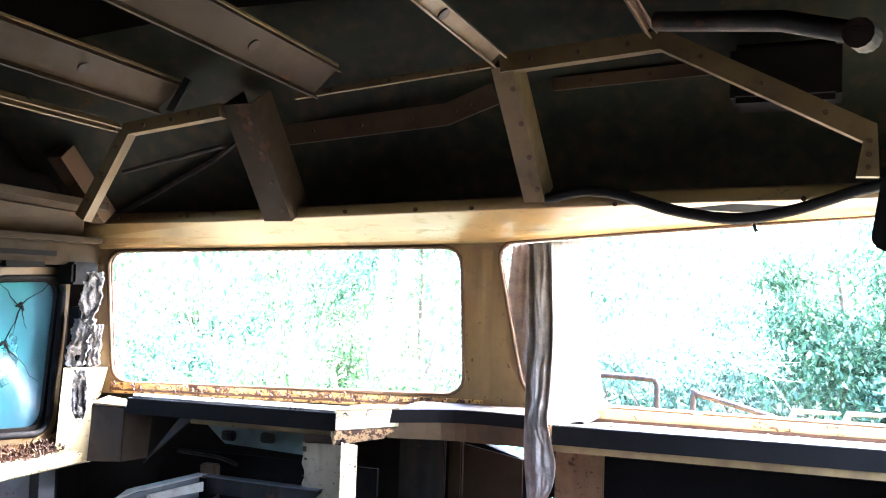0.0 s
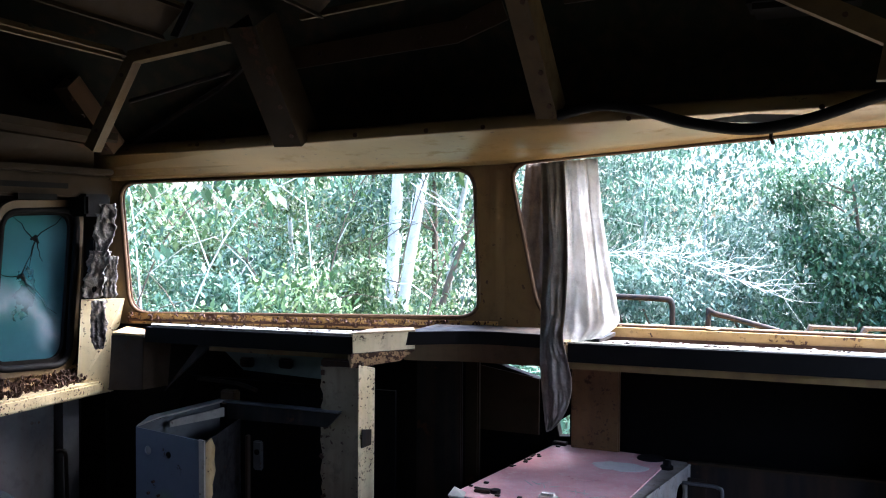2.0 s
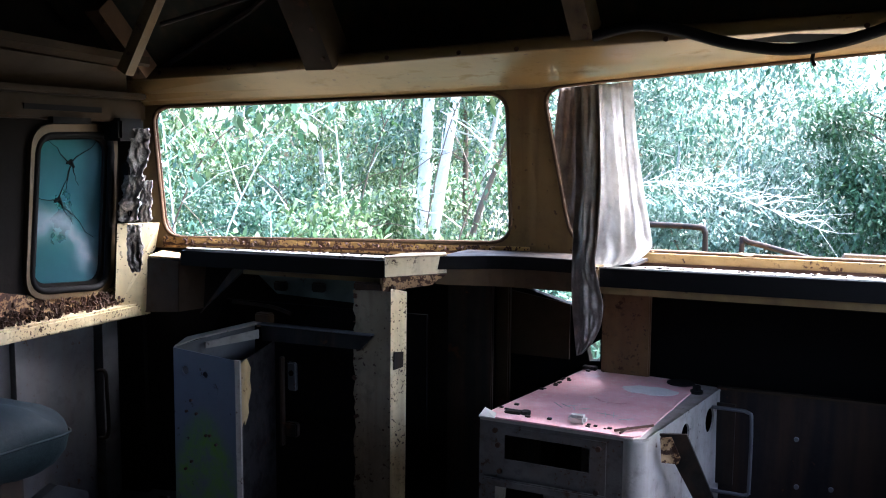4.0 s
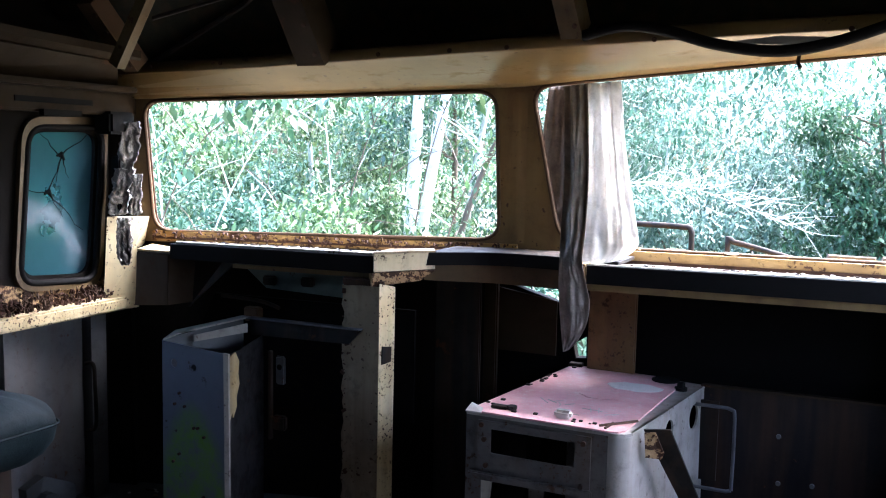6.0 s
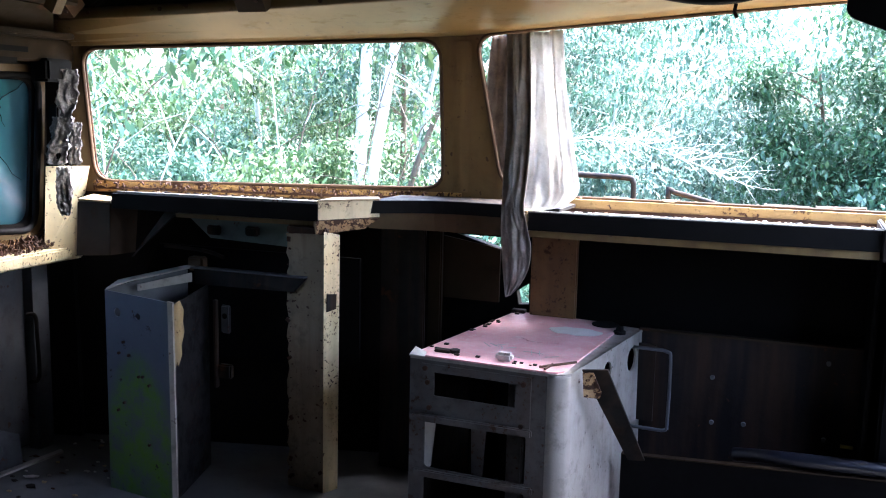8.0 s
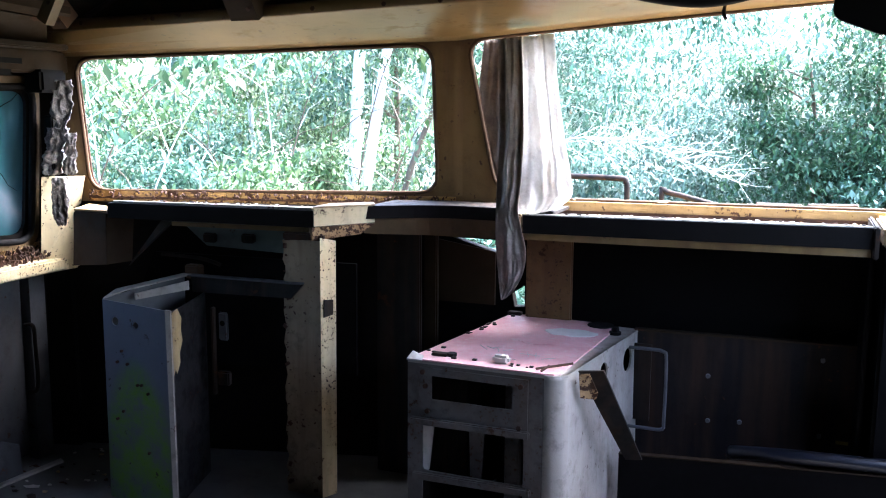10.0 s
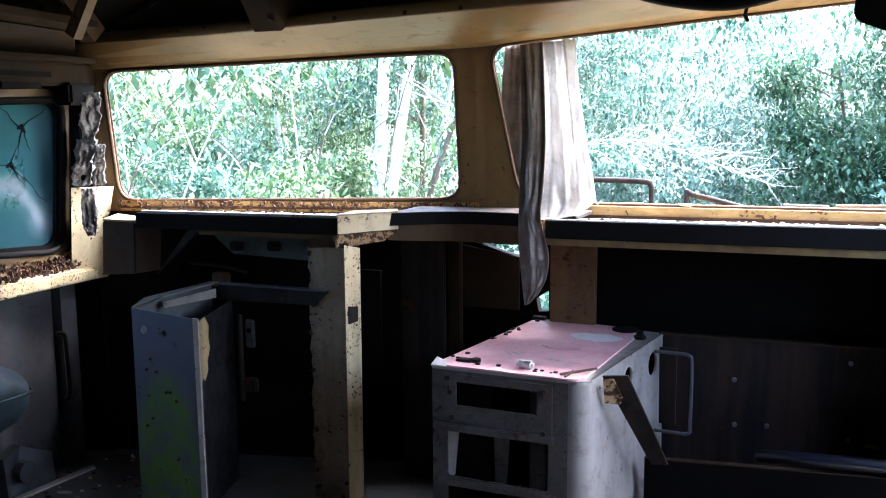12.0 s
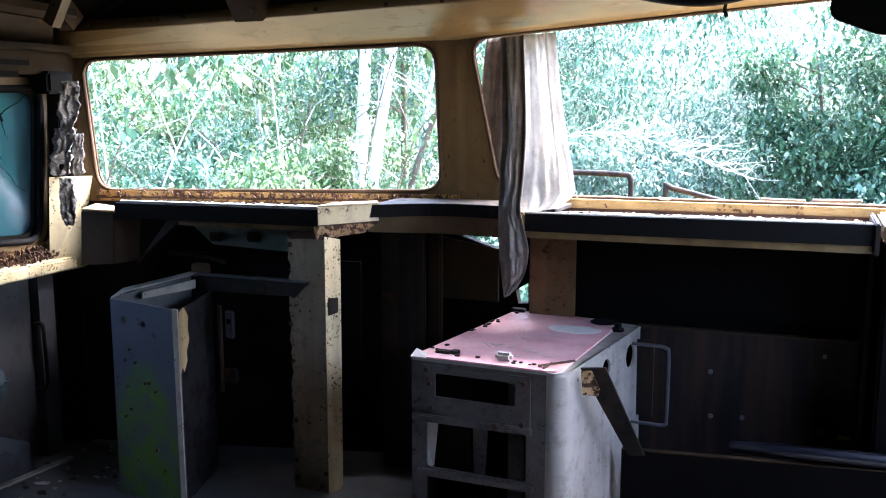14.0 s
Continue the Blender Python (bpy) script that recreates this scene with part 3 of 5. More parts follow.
# cable, slot plate, wiper pivot and visor
single("cable", tube(B(), smooth_line([(-0.66, 2.085, 1.322), (-0.56, 2.07, 1.338), (-0.47, 2.075, 1.325), (-0.36, 2.075, 1.292), (-0.234, 2.07, 1.274), (-0.12, 2.075, 1.292), (0.0, 2.07, 1.330), (0.08, 2.08, 1.35)]), 0.013, 8), BLACK, "black cable sagging below the header", "cable", smooth=True)
single("vent_slot", prism(B(), [(-0.36, 2.094, 1.298), (-0.20, 2.094, 1.288), (-0.13, 2.094, 1.303), (-0.24, 2.094, 1.309)], (0, 0.004, 0)), WHITE, "pale slot plate behind the cable", "vent")
single("hook", tube(B(), [(-0.22, 2.43, 1.305), (-0.222, 2.42, 1.285), (-0.215, 2.415, 1.27)], 0.005, 6), BLACK, "small black hook under the header", "hook")
single("sun_visor", prism(B(), [tuple(Vector((p[0] * 1.0, 1.70, p[1]))) for p in rounded([(0.012, 1.20), (0.10, 1.165), (0.22, 1.20), (0.22, 1.32), (0.03, 1.32)], 0.02, 4)], (0, 0.012, 0)), BLACK, "black sun visor hanging from the roof", "sun visor")
single("visor_arm", tube(B(), [(0.10, 1.706, 1.30), (0.10, 1.75, 1.50), (0.10, 1.80, 1.74)], 0.006, 6), BLACK, "thin black visor arm under the roof", "visor arm")
single("overhead_tube", tube(B(), [(-0.349, 1.720, 1.611), (-0.129, 1.660, 1.576), (0.002, 1.580, 1.520)], 0.018, 12), DARK_STEEL, "dark grey tube under the roof", "tube", smooth=True)
single("tube_socket", tube(B(), [(0.000, 1.600, 1.520), (-0.013, 1.550, 1.517), (-0.013, 1.552, 1.517)], [0.024, 0.024, 0.013], 14), DARK_STEEL, "round grey socket on the tube", "socket")
single("motor_box", box(B(), (-0.24, 1.95, 1.50), (-0.03, 2.08, 1.62), 0.012), ROOFING, "dark motor box under the roof", "motor")

# ---- left door and corner ----
def door_place(u, v):
    """u along the wall, leaning inwards with height."""
    return Vector((-2.14 + (v - 0.55) * 0.02, u + 0.012, v))


door = thing("door_1", (-2.14, 1.9, 0.0), "cream bus door with a cracked teal window, rusted at the bottom", "door", kind="structure")
DG = rounded([(1.762, 0.672), (2.030, 0.652), (2.062, 1.105), (1.798, 1.098)], 0.055)
DO = rounded([(1.742, 0.650), (2.054, 0.628), (2.084, 1.134), (1.778, 1.126)], 0.07)
part("panel", holed(B(), [(1.60, 0.0), (2.14, 0.0), (2.14, 1.40), (1.60, 1.40)], [rounded([(1.78, 0.690), (2.018, 0.672), (2.048, 1.09), (1.812, 1.084)], 0.05)], door_place, (-0.03, 0, 0)), ROOFING, door, "door skin with shade in its dark colour")
part("window_surround", holed(B(), DO, [DG], lambda u, v: door_place(u, v) + Vector((0.016, 0, 0)), (-0.016, 0, 0)), DULL, door, "brown and cream window surround, rusting")
part("window_seal", tube(B(), [door_place(*p) + Vector((0.012, 0, 0)) for p in DG], 0.010, 6, True), BLACK, door, "black rubber window seal", True)
pane = part("pane", holed(B(), DG, [], lambda u, v: door_place(u, v) + Vector((-0.012, 0, 0)), (-0.004, 0, 0)), GLASS, door, "cracked dirty teal glass pane")
pane.visible_shadow = False
crack = B()
rnd = random.Random(4)
for c, ends in (((1.925, 1.02), [(1.845, 1.09), (2.045, 1.095), (1.90, 0.93), (1.95, 0.96)]), ((1.88, 0.915), [(1.925, 1.02), (1.79, 0.93), (2.0, 0.80), (1.93, 0.85)])):
    for e in ends:
        pts = [door_place(c[0] + (e[0] - c[0]) * k / 5 + rnd.uniform(-0.004, 0.004), c[1] + (e[1] - c[1]) * k / 5 + rnd.uniform(-0.004, 0.004)) + Vector((-0.008, 0, 0)) for k in range(6)]
        tube(crack, pts, [0.0022, 0.0018, 0.0014, 0.001, 0.0008, 0.0006], 5)
    tube(crack, [door_place(*c) + Vector((-0.008, -0.014, 0)), door_place(*c) + Vector((-0.008, 0, 0.006)), door_place(*c) + Vector((-0.008, 0.012, -0.012))], [0.003, 0.008, 0.003], 6)
part("crack", crack, BLACK, door, "dark star cracks in the glass")
part("sill", box(B(), (-2.15, 1.60, 0.560), (-2.055, 2.17, 0.598), 0.006), CREAM_PALE, door, "cream door sill with rust")
part("skirt", prism(B(), [door_place(1.60, 0.592) + Vector((0.008, 0, 0)), door_place(2.128, 0.592) + Vector((0.008, 0, 0)), door_place(2.128, 0.70) + Vector((0.008, 0, 0)), door_place(2.06, 0.645) + Vector((0.008, 0, 0)), door_place(1.755, 0.664) + Vector((0.008, 0, 0)), door_place(1.60, 0.70) + Vector((0.008, 0, 0))], (-0.005, 0, 0)), RUSTY_CREAM, door, "cream skirt below the window, eaten by rust")
rs = B()
for k in range(640):
    y = rnd.uniform(1.58, 2.13)
    z = 0.598 + min(abs(rnd.gauss(0, 0.022)), 0.05)
    s = rnd.uniform(0.003, 0.010)
    mm = Matrix.Translation((-2.115 + rnd.uniform(-0.02, 0.045) - (z - 0.6) * 0.5, y, z)) @ Euler((rnd.random() * 3, rnd.random() * 3, rnd.random() * 3)).to_matrix().to_4x4() @ Matrix.Diagonal((s * 1.6, s, s * 0.4, 1))
    bmesh.ops.create_cube(rs, size=1, matrix=mm)
part("rust_flakes", rs, RUST, door, "heaps of dark rust flakes")
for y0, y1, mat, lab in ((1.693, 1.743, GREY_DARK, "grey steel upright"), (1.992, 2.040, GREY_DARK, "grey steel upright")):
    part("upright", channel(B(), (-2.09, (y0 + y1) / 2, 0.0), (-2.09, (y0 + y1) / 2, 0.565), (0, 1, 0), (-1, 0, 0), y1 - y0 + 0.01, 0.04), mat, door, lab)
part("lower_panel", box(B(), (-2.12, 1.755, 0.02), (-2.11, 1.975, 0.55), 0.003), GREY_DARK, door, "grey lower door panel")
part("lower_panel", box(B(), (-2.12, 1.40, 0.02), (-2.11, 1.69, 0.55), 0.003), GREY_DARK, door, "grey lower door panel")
part("handle", tube(B(), smooth_line([(-2.08, 1.955, 0.42), (-2.05, 1.955, 0.42), (-2.045, 1.955, 0.36), (-2.045, 1.955, 0.24), (-2.08, 1.955, 0.22)]), 0.006, 6), DARK_STEEL, door, "dark grab handle", True)
# rails and boxes over the door
over = thing("door_header", (-2.1, 1.9, 1.2), "cream header over the door with rusted mechanism plates", "door header")
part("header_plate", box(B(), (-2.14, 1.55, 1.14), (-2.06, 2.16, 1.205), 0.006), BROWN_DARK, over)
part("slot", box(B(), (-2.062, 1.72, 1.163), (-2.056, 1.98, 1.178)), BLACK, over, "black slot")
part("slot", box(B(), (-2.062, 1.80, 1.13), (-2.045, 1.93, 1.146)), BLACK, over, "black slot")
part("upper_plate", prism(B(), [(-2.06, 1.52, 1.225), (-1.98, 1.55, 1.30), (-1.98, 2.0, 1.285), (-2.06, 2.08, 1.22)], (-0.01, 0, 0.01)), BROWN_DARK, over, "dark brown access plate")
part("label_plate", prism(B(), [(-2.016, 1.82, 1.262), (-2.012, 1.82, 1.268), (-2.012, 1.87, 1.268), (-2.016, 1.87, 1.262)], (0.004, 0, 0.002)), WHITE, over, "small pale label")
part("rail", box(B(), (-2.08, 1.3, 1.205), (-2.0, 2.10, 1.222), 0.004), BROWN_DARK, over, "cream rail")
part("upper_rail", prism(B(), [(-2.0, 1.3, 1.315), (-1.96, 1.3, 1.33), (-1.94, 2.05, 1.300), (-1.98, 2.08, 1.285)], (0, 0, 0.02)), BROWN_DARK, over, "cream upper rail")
single("wall_corner", prism(B(), [(-2.082, 2.050, 0.842), (-2.013, 2.150, 0.841), (-2.030, 2.145, 0.759), (-2.043, 2.125, 0.729), (-2.045, 2.125, 0.563), (-2.098, 2.045, 0.570)], (-0.012, 0.015, 0)), CREAM_CLEAN,
       "pale cream corner panel with peeling paint", "corner panel", kind="structure")
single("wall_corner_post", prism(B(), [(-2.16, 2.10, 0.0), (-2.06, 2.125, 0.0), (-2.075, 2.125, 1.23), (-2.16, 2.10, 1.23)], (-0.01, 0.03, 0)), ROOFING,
       "corner post with shade in its dark colour", "post", kind="structure")
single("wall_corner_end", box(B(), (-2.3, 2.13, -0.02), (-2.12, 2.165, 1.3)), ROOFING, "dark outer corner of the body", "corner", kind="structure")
# torn lining hanging at the corner
def rag(name, top, bottom, w, label, seed, mat=LINING):
    r2 = random.Random(seed)
    rows = []
    n, m = 26, 12
    wide = [0.6 + 0.5 * r2.random() for _ in range(n // 4 + 2)]
    for i in range(n + 1):
        k = i / n
        c = Vector(top).lerp(Vector(bottom), k)
        f = i / 4 - i // 4
        ww = w * (wide[i // 4] * (1 - f) + wide[i // 4 + 1] * f) * (1 if i < n else 0.5)
        rows.append([c + Vector(((j / m - 0.5) * ww * 0.85 + 0.003 * r2.uniform(-1, 1), (j / m - 0.5) * ww * 0.85 - 0.30 * w * noise.noise(Vector((j * 0.45, i * 0.16, seed))) - 0.11 * w * noise.noise(Vector((j * 1.1, i * 0.6, seed + 3.0))) - 0.012, r2.uniform(-0.002, 0.002))) for j in range(m + 1)])
    return single(name, loft(B(), rows, (0, 0.002, 0)), mat, label, "torn lining", smooth=True)


rag("torn_lining", (-2.017, 2.100, 1.122), (-2.032, 2.095, 0.969), 0.055, "torn silver-grey lining hanging at the corner", 3)
rag("torn_lining", (-2.036, 2.090, 0.986), (-2.065, 2.085, 0.847), 0.062, "crumpled silver-grey lining hanging at the corner", 7)
rag("torn_lining", (-1.997, 2.100, 0.970), (-2.008, 2.100, 0.849), 0.030, "thin strip of torn lining beside the windscreen", 9)
rag("torn_lining", (-2.011, 2.055, 0.844), (-2.007, 2.055, 0.704), 0.034, "strip of torn grey lining over the cream panel", 5)
single("door_closer", box(B(), (-2.10, 2.02, 1.085), (-2.03, 2.12, 1.15), 0.008), BLACK, "black door mechanism at the corner", "door closer")
single("door_closer", box(B(), (-2.09, 2.075, 0.86), (-2.055, 2.10, 1.02), 0.004), BLACK, "black door stop strip", "door closer")

# ---- left dashboard ----
dash = thing("dashboard", (-1.5, 2.1, 0.0), "weathered dashboard with a black front edge and a cream end block", "dashboard")
part("top", prism(B(), [(-1.79, 2.012, 0.777), (-1.178, 2.077, 0.777), (-1.115, 2.385, 0.748), (-1.93, 2.175, 0.758)], (0, 0, 0.012)), LEDGE, dash, "weathered grey top board with peeling flecks")
part("front_edge", prism(B(), [(-1.80, 2.0, 0.783), (-1.185, 2.065, 0.783), (-1.185, 2.065, 0.738), (-1.80, 2.0, 0.742)], (-0.004, 0.03, 0)), BLACK, dash, "black padded front edge")
part("under_strip", prism(B(), [(-1.62, 2.045, 0.735), (-1.19, 2.09, 0.735), (-1.19, 2.09, 0.722), (-1.62, 2.045, 0.724)], (0, 0.02, 0)), CREAM, dash, "cream strip under the edge")
part("end_cap", prism(B(), [(-1.938, 2.020, 0.750), (-1.823, 2.020, 0.750), (-1.828, 2.020, 0.605), (-1.951, 2.020, 0.594)], (0.0, 0.08, 0)), CAP_BROWN, dash, "dark brown end cap")
part("end_cap_side", prism(B(), [(-1.823, 2.020, 0.750), (-1.793, 2.100, 0.754), (-1.808, 2.100, 0.605), (-1.828, 2.020, 0.605)], (-0.004, 0, 0)), CAP_BROWN, dash, "dark brown end cap side")
part("end_cap_top", prism(B(), [(-1.938, 2.020, 0.753), (-1.823, 2.020, 0.753), (-1.851, 2.100, 0.753), (-2.003, 2.150, 0.753)], (0, 0, 0.006)), CREAM_RUST, dash, "cream end cap top with rust")
part("end_block", prism(B(), [(-1.183, 2.060, 0.742), (-1.183, 2.060, 0.789), (-1.072, 2.19, 0.789), (-1.072, 2.19, 0.745)], (-0.03, 0.03, 0)), CREAM_PALE, dash, "pale cream end block")
part("end_block_top", prism(B(), [(-1.186, 2.058, 0.790), (-1.070, 2.188, 0.790), (-1.10, 2.24, 0.790), (-1.19, 2.16, 0.790)], (0, 0, 0.004)), CREAM_RUST, dash)
part("end_block_lip", prism(B(), [(-1.188, 2.058, 0.705), (-1.188, 2.058, 0.740), (-1.07, 2.188, 0.742), (-1.10, 2.16, 0.715)], (-0.02, 0.02, 0)), RUSTY_CREAM, dash, "badly rusted lip")
part("teal_plate", prism(B(), [(-1.69, 2.2, 0.702), (-1.29, 2.2, 0.712), (-1.32, 2.2, 0.64), (-1.62, 2.2, 0.648)], (0, 0.006, 0)), TEAL, dash, "pale teal switch plate")
for x, z in ((-1.60, 0.675), (-1.47, 0.68)):
    part("switch_mount", box(B(), (x - 0.02, 2.18, z - 0.015), (x + 0.02, 2.2, z + 0.012), 0.004), DARK_STEEL, dash, "dark empty switch mount")
part("back_plate", prism(B(), [(-1.80, 2.19, 0.62), (-1.15, 2.23, 0.62), (-1.15, 2.23, 0.30), (-1.95, 2.17, 0.30)], (0, 0.01, 0)), UNDER_SHADE, dash, "back plate under the dash, shade in its colour")
part("under_brace", prism(B(), [(-1.78, 2.05, 0.60), (-1.76, 2.05, 0.62), (-1.62, 2.05, 0.735), (-1.66, 2.05, 0.735)], (0, 0.01, 0)), DARK_STEEL, dash, "dark diagonal brace")
post = thing("dash_post", (-1.2, 2.08, 0.0), "cream angle post under the dash, chipped and rusting", "post")
pr = random.Random(9)
left_edge = [(-1.283 + pr.uniform(-0.006, 0.004), 2.075, 0.0 + 0.70 * k / 40) for k in range(41)]
part("wide_face", prism(B(), left_edge + [(-1.172, 2.070, 0.705), (-1.174, 2.070, 0.0)], (0, 0.004, 0)), POST_SHADED, post, "stained cream face, shade in its colour, with a ragged rusted edge")
ef = B()
for k in range(54):
    z = pr.uniform(0.01, 0.69)
    sx = pr.choice((0.003, 0.004, 0.006, 0.013))
    edge = -1.283 if k % 3 else -1.176
    bmesh.ops.create_cube(ef, size=1, matrix=Matrix.Translation((edge + abs(pr.gauss(0, 0.008)) * (1 if k % 3 else -1), 2.0715, z)) @ Euler((0, pr.random() * 3, 0)).to_matrix().to_4x4() @ Matrix.Diagonal((sx, 0.004, sx * 0.7, 1)))
tagged(part("rust", ef, RUST, post, "dark rust chips along the edges"), kind="stuff")
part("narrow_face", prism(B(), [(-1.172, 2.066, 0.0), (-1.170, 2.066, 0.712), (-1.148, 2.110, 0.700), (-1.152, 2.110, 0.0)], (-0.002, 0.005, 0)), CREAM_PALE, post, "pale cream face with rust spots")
part("sticker", prism(B(), [(-1.166, 2.072, 0.500), (-1.165, 2.072, 0.548), (-1.152, 2.098, 0.545), (-1.153, 2.098, 0.505)], (0.003, -0.001, 0)), DARK_STEEL, post, "dark torn sticker")
part("top_cap", box(B(), (-1.285, 2.07, 0.700), (-1.165, 2.15, 0.722), 0.004), RUST, post, "rusted cap")

# ---- middle shelf between the dashboards ----
shelf = thing("middle_shelf", (-0.9, 2.35, 0.74), "curved dark shelf under the centre pillar", "shelf")
mid = smooth_line([(-1.10, 2.17, 0), (-0.95, 2.27, 0), (-0.80, 2.285, 0), (-0.60, 2.26, 0)], 5)
part("top", loft(B(), [[(p.x, p.y, 0.779) for p in mid], [(p.x * 1.0, 2.43, 0.779) for p in mid]], (0, 0, 0.008)), DARK_STEEL, shelf, "dark worn shelf top")
part("edge", loft(B(), [[(p.x, p.y - 0.006, 0.789) for p in mid], [(p.x, p.y - 0.008, 0.755) for p in mid]], (0, 0.012, 0)), BLACK, shelf, "black front edge")
part("apron", loft(B(), [[(p.x, p.y + 0.004, 0.754) for p in mid], [(p.x, p.y + 0.012, 0.715 - 0.012 * math.sin(i / len(mid) * 3.1)) for i, p in enumerate(mid)]], (0, 0.008, 0)), DULL, shelf, "brown curved apron")
cab = thing("cupboard_panel", (-0.9, 2.4, 0.0), "dark brown panels under the middle shelf", "panel")
part("panel", box(B(), (-1.12, 2.30, 0.0), (-0.985, 2.312, 0.71), 0.003), DARK_STEEL, cab, "dark grey panel")
part("stile", box(B(), (-1.0, 2.36, 0.0), (-0.96, 2.38, 0.70), 0.004), BROWN_DARK, cab, "brown upright")
single("bent_flap", prism(B(), [(-0.985, 2.40, 0.681), (-0.80, 2.40, 0.652), (-0.80, 2.40, 0.50), (-0.985, 2.40, 0.50)], (0, 0.006, 0)), BROWN_DARK, "bent brown flap under the shelf", "flap")

# ---- right dashboard ----
dash2 = thing("dashboard", (-0.25, 2.25, 0.0), "weathered dashboard board with a thick black front edge", "dashboard")
part("top", prism(B(), [(-0.66, 2.180, 0.776), (0.150, 2.262, 0.776), (0.150, 2.50, 0.752), (-0.58, 2.45, 0.752)], (0, 0, 0.012)), LEDGE, dash2, "grey top board with flaking paint")
part("front_edge", prism(B(), [(-0.655, 2.168, 0.786), (0.142, 2.250, 0.786), (0.142, 2.250, 0.737), (-0.655, 2.168, 0.741)], (0, 0.03, 0)), BLACK, dash2, "black padded front edge")
part("under_strip", prism(B(), [(-0.655, 2.175, 0.740), (0.140, 2.257, 0.736), (0.140, 2.257, 0.718), (-0.655, 2.175, 0.724)], (0, 0.02, 0)), CREAM, dash2, "cream strip under the edge")
part("end_block", box(B(), (-0.694, 2.172, 0.727), (-0.656, 2.28, 0.787), 0.006), CREAM_RUST, dash2, "cream end block")
part("end_cap", box(B(), (0.143, 2.24, 0.715), (0.155, 2.48, 0.789), 0.003), DARK_STEEL, dash2, "dark end cap")
part("support", box(B(), (-0.722, 2.44, 0.2), (-0.59, 2.455, 0.73), 0.004), OCHRE, dash2, "ochre support panel with rust specks")
part("side_plate", box(B(), (0.14, 2.3, 0.0), (0.152, 2.5, 0.72), 0.003), UNDER_SHADE, dash2, "dark side plate")
ledge = thing("window_ledge", (-0.2, 2.49, 0.79), "yellow painted window ledge with rust", "ledge")
part("ledge", prism(B(), [on_c(0.26, 0.764) - NC * 0.02, on_c(1.35, 0.764) - NC * 0.02, on_c(1.35, 0.764) + NC * 0.08, on_c(0.26, 0.764) + NC * 0.08], (0, 0, 0.034)), YELLOW_LEDGE, ledge)
part("rust_line", prism(B(), [on_c(0.27, 0.758) - NC * 0.024, on_c(1.35, 0.758) - NC * 0.024, on_c(1.35, 0.775) - NC * 0.024, on_c(0.27, 0.773) - NC * 0.024], NC * 0.004), RUST, ledge, "line of rust")
sc2 = thing("side_cabinet", (0.3, 2.35, 0.0), "dark side cabinet with a flaking pale top", "cabinet")
part("body", box(B(), (0.17, 2.26, 0.0), (0.45, 2.5, 0.74), 0.008), UNDER_SHADE, sc2)
part("top", box(B(), (0.162, 2.25, 0.742), (0.46, 2.5, 0.79), 0.006), CREAM_PALE, sc2, "flaking pale cream top")


def scrap(name, at, size, mat, label, category, seed):
    r2 = random.Random(seed)
    n = 7
    loop = [(math.cos(k * math.tau / n) * size * r2.uniform(0.5, 1.0), math.sin(k * math.tau / n) * size * 0.55 * r2.uniform(0.5, 1.0)) for k in range(n)]
    c = Vector(at)
    bm = B()
    mid_v = bm.verts.new(c + UZ * (size * 0.22 + 0.002))
    vs = [bm.verts.new(c + Vector((x, y, 0.001 + r2.random() * size * 0.25))) for x, y in loop]
    for i in range(n):
        bm.faces.new((vs[i], vs[(i + 1) % n], mid_v))
    e = bmesh.ops.extrude_face_region(bm, geom=list(bm.faces))
    bmesh.ops.translate(bm, vec=(0, 0, -0.002), verts=[g for g in e["geom"] if isinstance(g, bmesh.types.BMVert)])
    return single(name, bm, mat, label, category, "litter")


for i, (u, d, s) in enumerate(((0.345, 0.0, 0.018), (0.385, 0.02, 0.012), (0.43, 0.01, 0.028), (0.455, 0.025, 0.02), (0.575, 0.0, 0.03), (0.60, 0.012, 0.018))):
    scrap("dry_leaf", on_c(u, 0.799) + NC * d, s, PAPER, "curled dry leaf on the window ledge", "leaf", 20 + i)
lr = random.Random(31)
for i in range(60):
    x = lr.uniform(-0.56, 0.13)
    scrap("paint_flake", (x, 2.21 + 0.1 * (x + 0.6) + (yy := lr.random() * 0.2), 0.787 - 0.1 * yy), lr.uniform(0.003, 0.009), (WHITE, PAPER, RUST, DARK_STEEL)[i % 4], "small flake of old paint", "paint flake", 60 + i)
for i in range(44):
    x = lr.uniform(-1.75, -1.2)
    scrap("paint_flake", (x, 2.04 + 0.1 * (x + 1.8) + (yy := lr.random() * 0.14), 0.787 - 0.09 * yy), lr.uniform(0.003, 0.009), (WHITE, PAPER, RUST, DARK_STEEL)[i % 4], "small flake of old paint", "paint flake", 160 + i)
rb = B()
for k in range(320):
    u = lr.uniform(-0.05, LA)
    s = lr.uniform(0.002, 0.006)
    mm = Matrix.Translation(on_a(u, 0.792 + lr.uniform(-0.012, 0.006)) - NA * lr.uniform(0.0, 0.02)) @ Euler((lr.random() * 3, lr.random() * 3, lr.random() * 3)).to_matrix().to_4x4() @ Matrix.Diagonal((s * 2, s, s * 0.6, 1))
    bmesh.ops.create_cube(rb, size=1, matrix=mm)
single("rust_debris", rb, RUST, "line of rust flakes along the windscreen sill", "rust", kind="stuff")

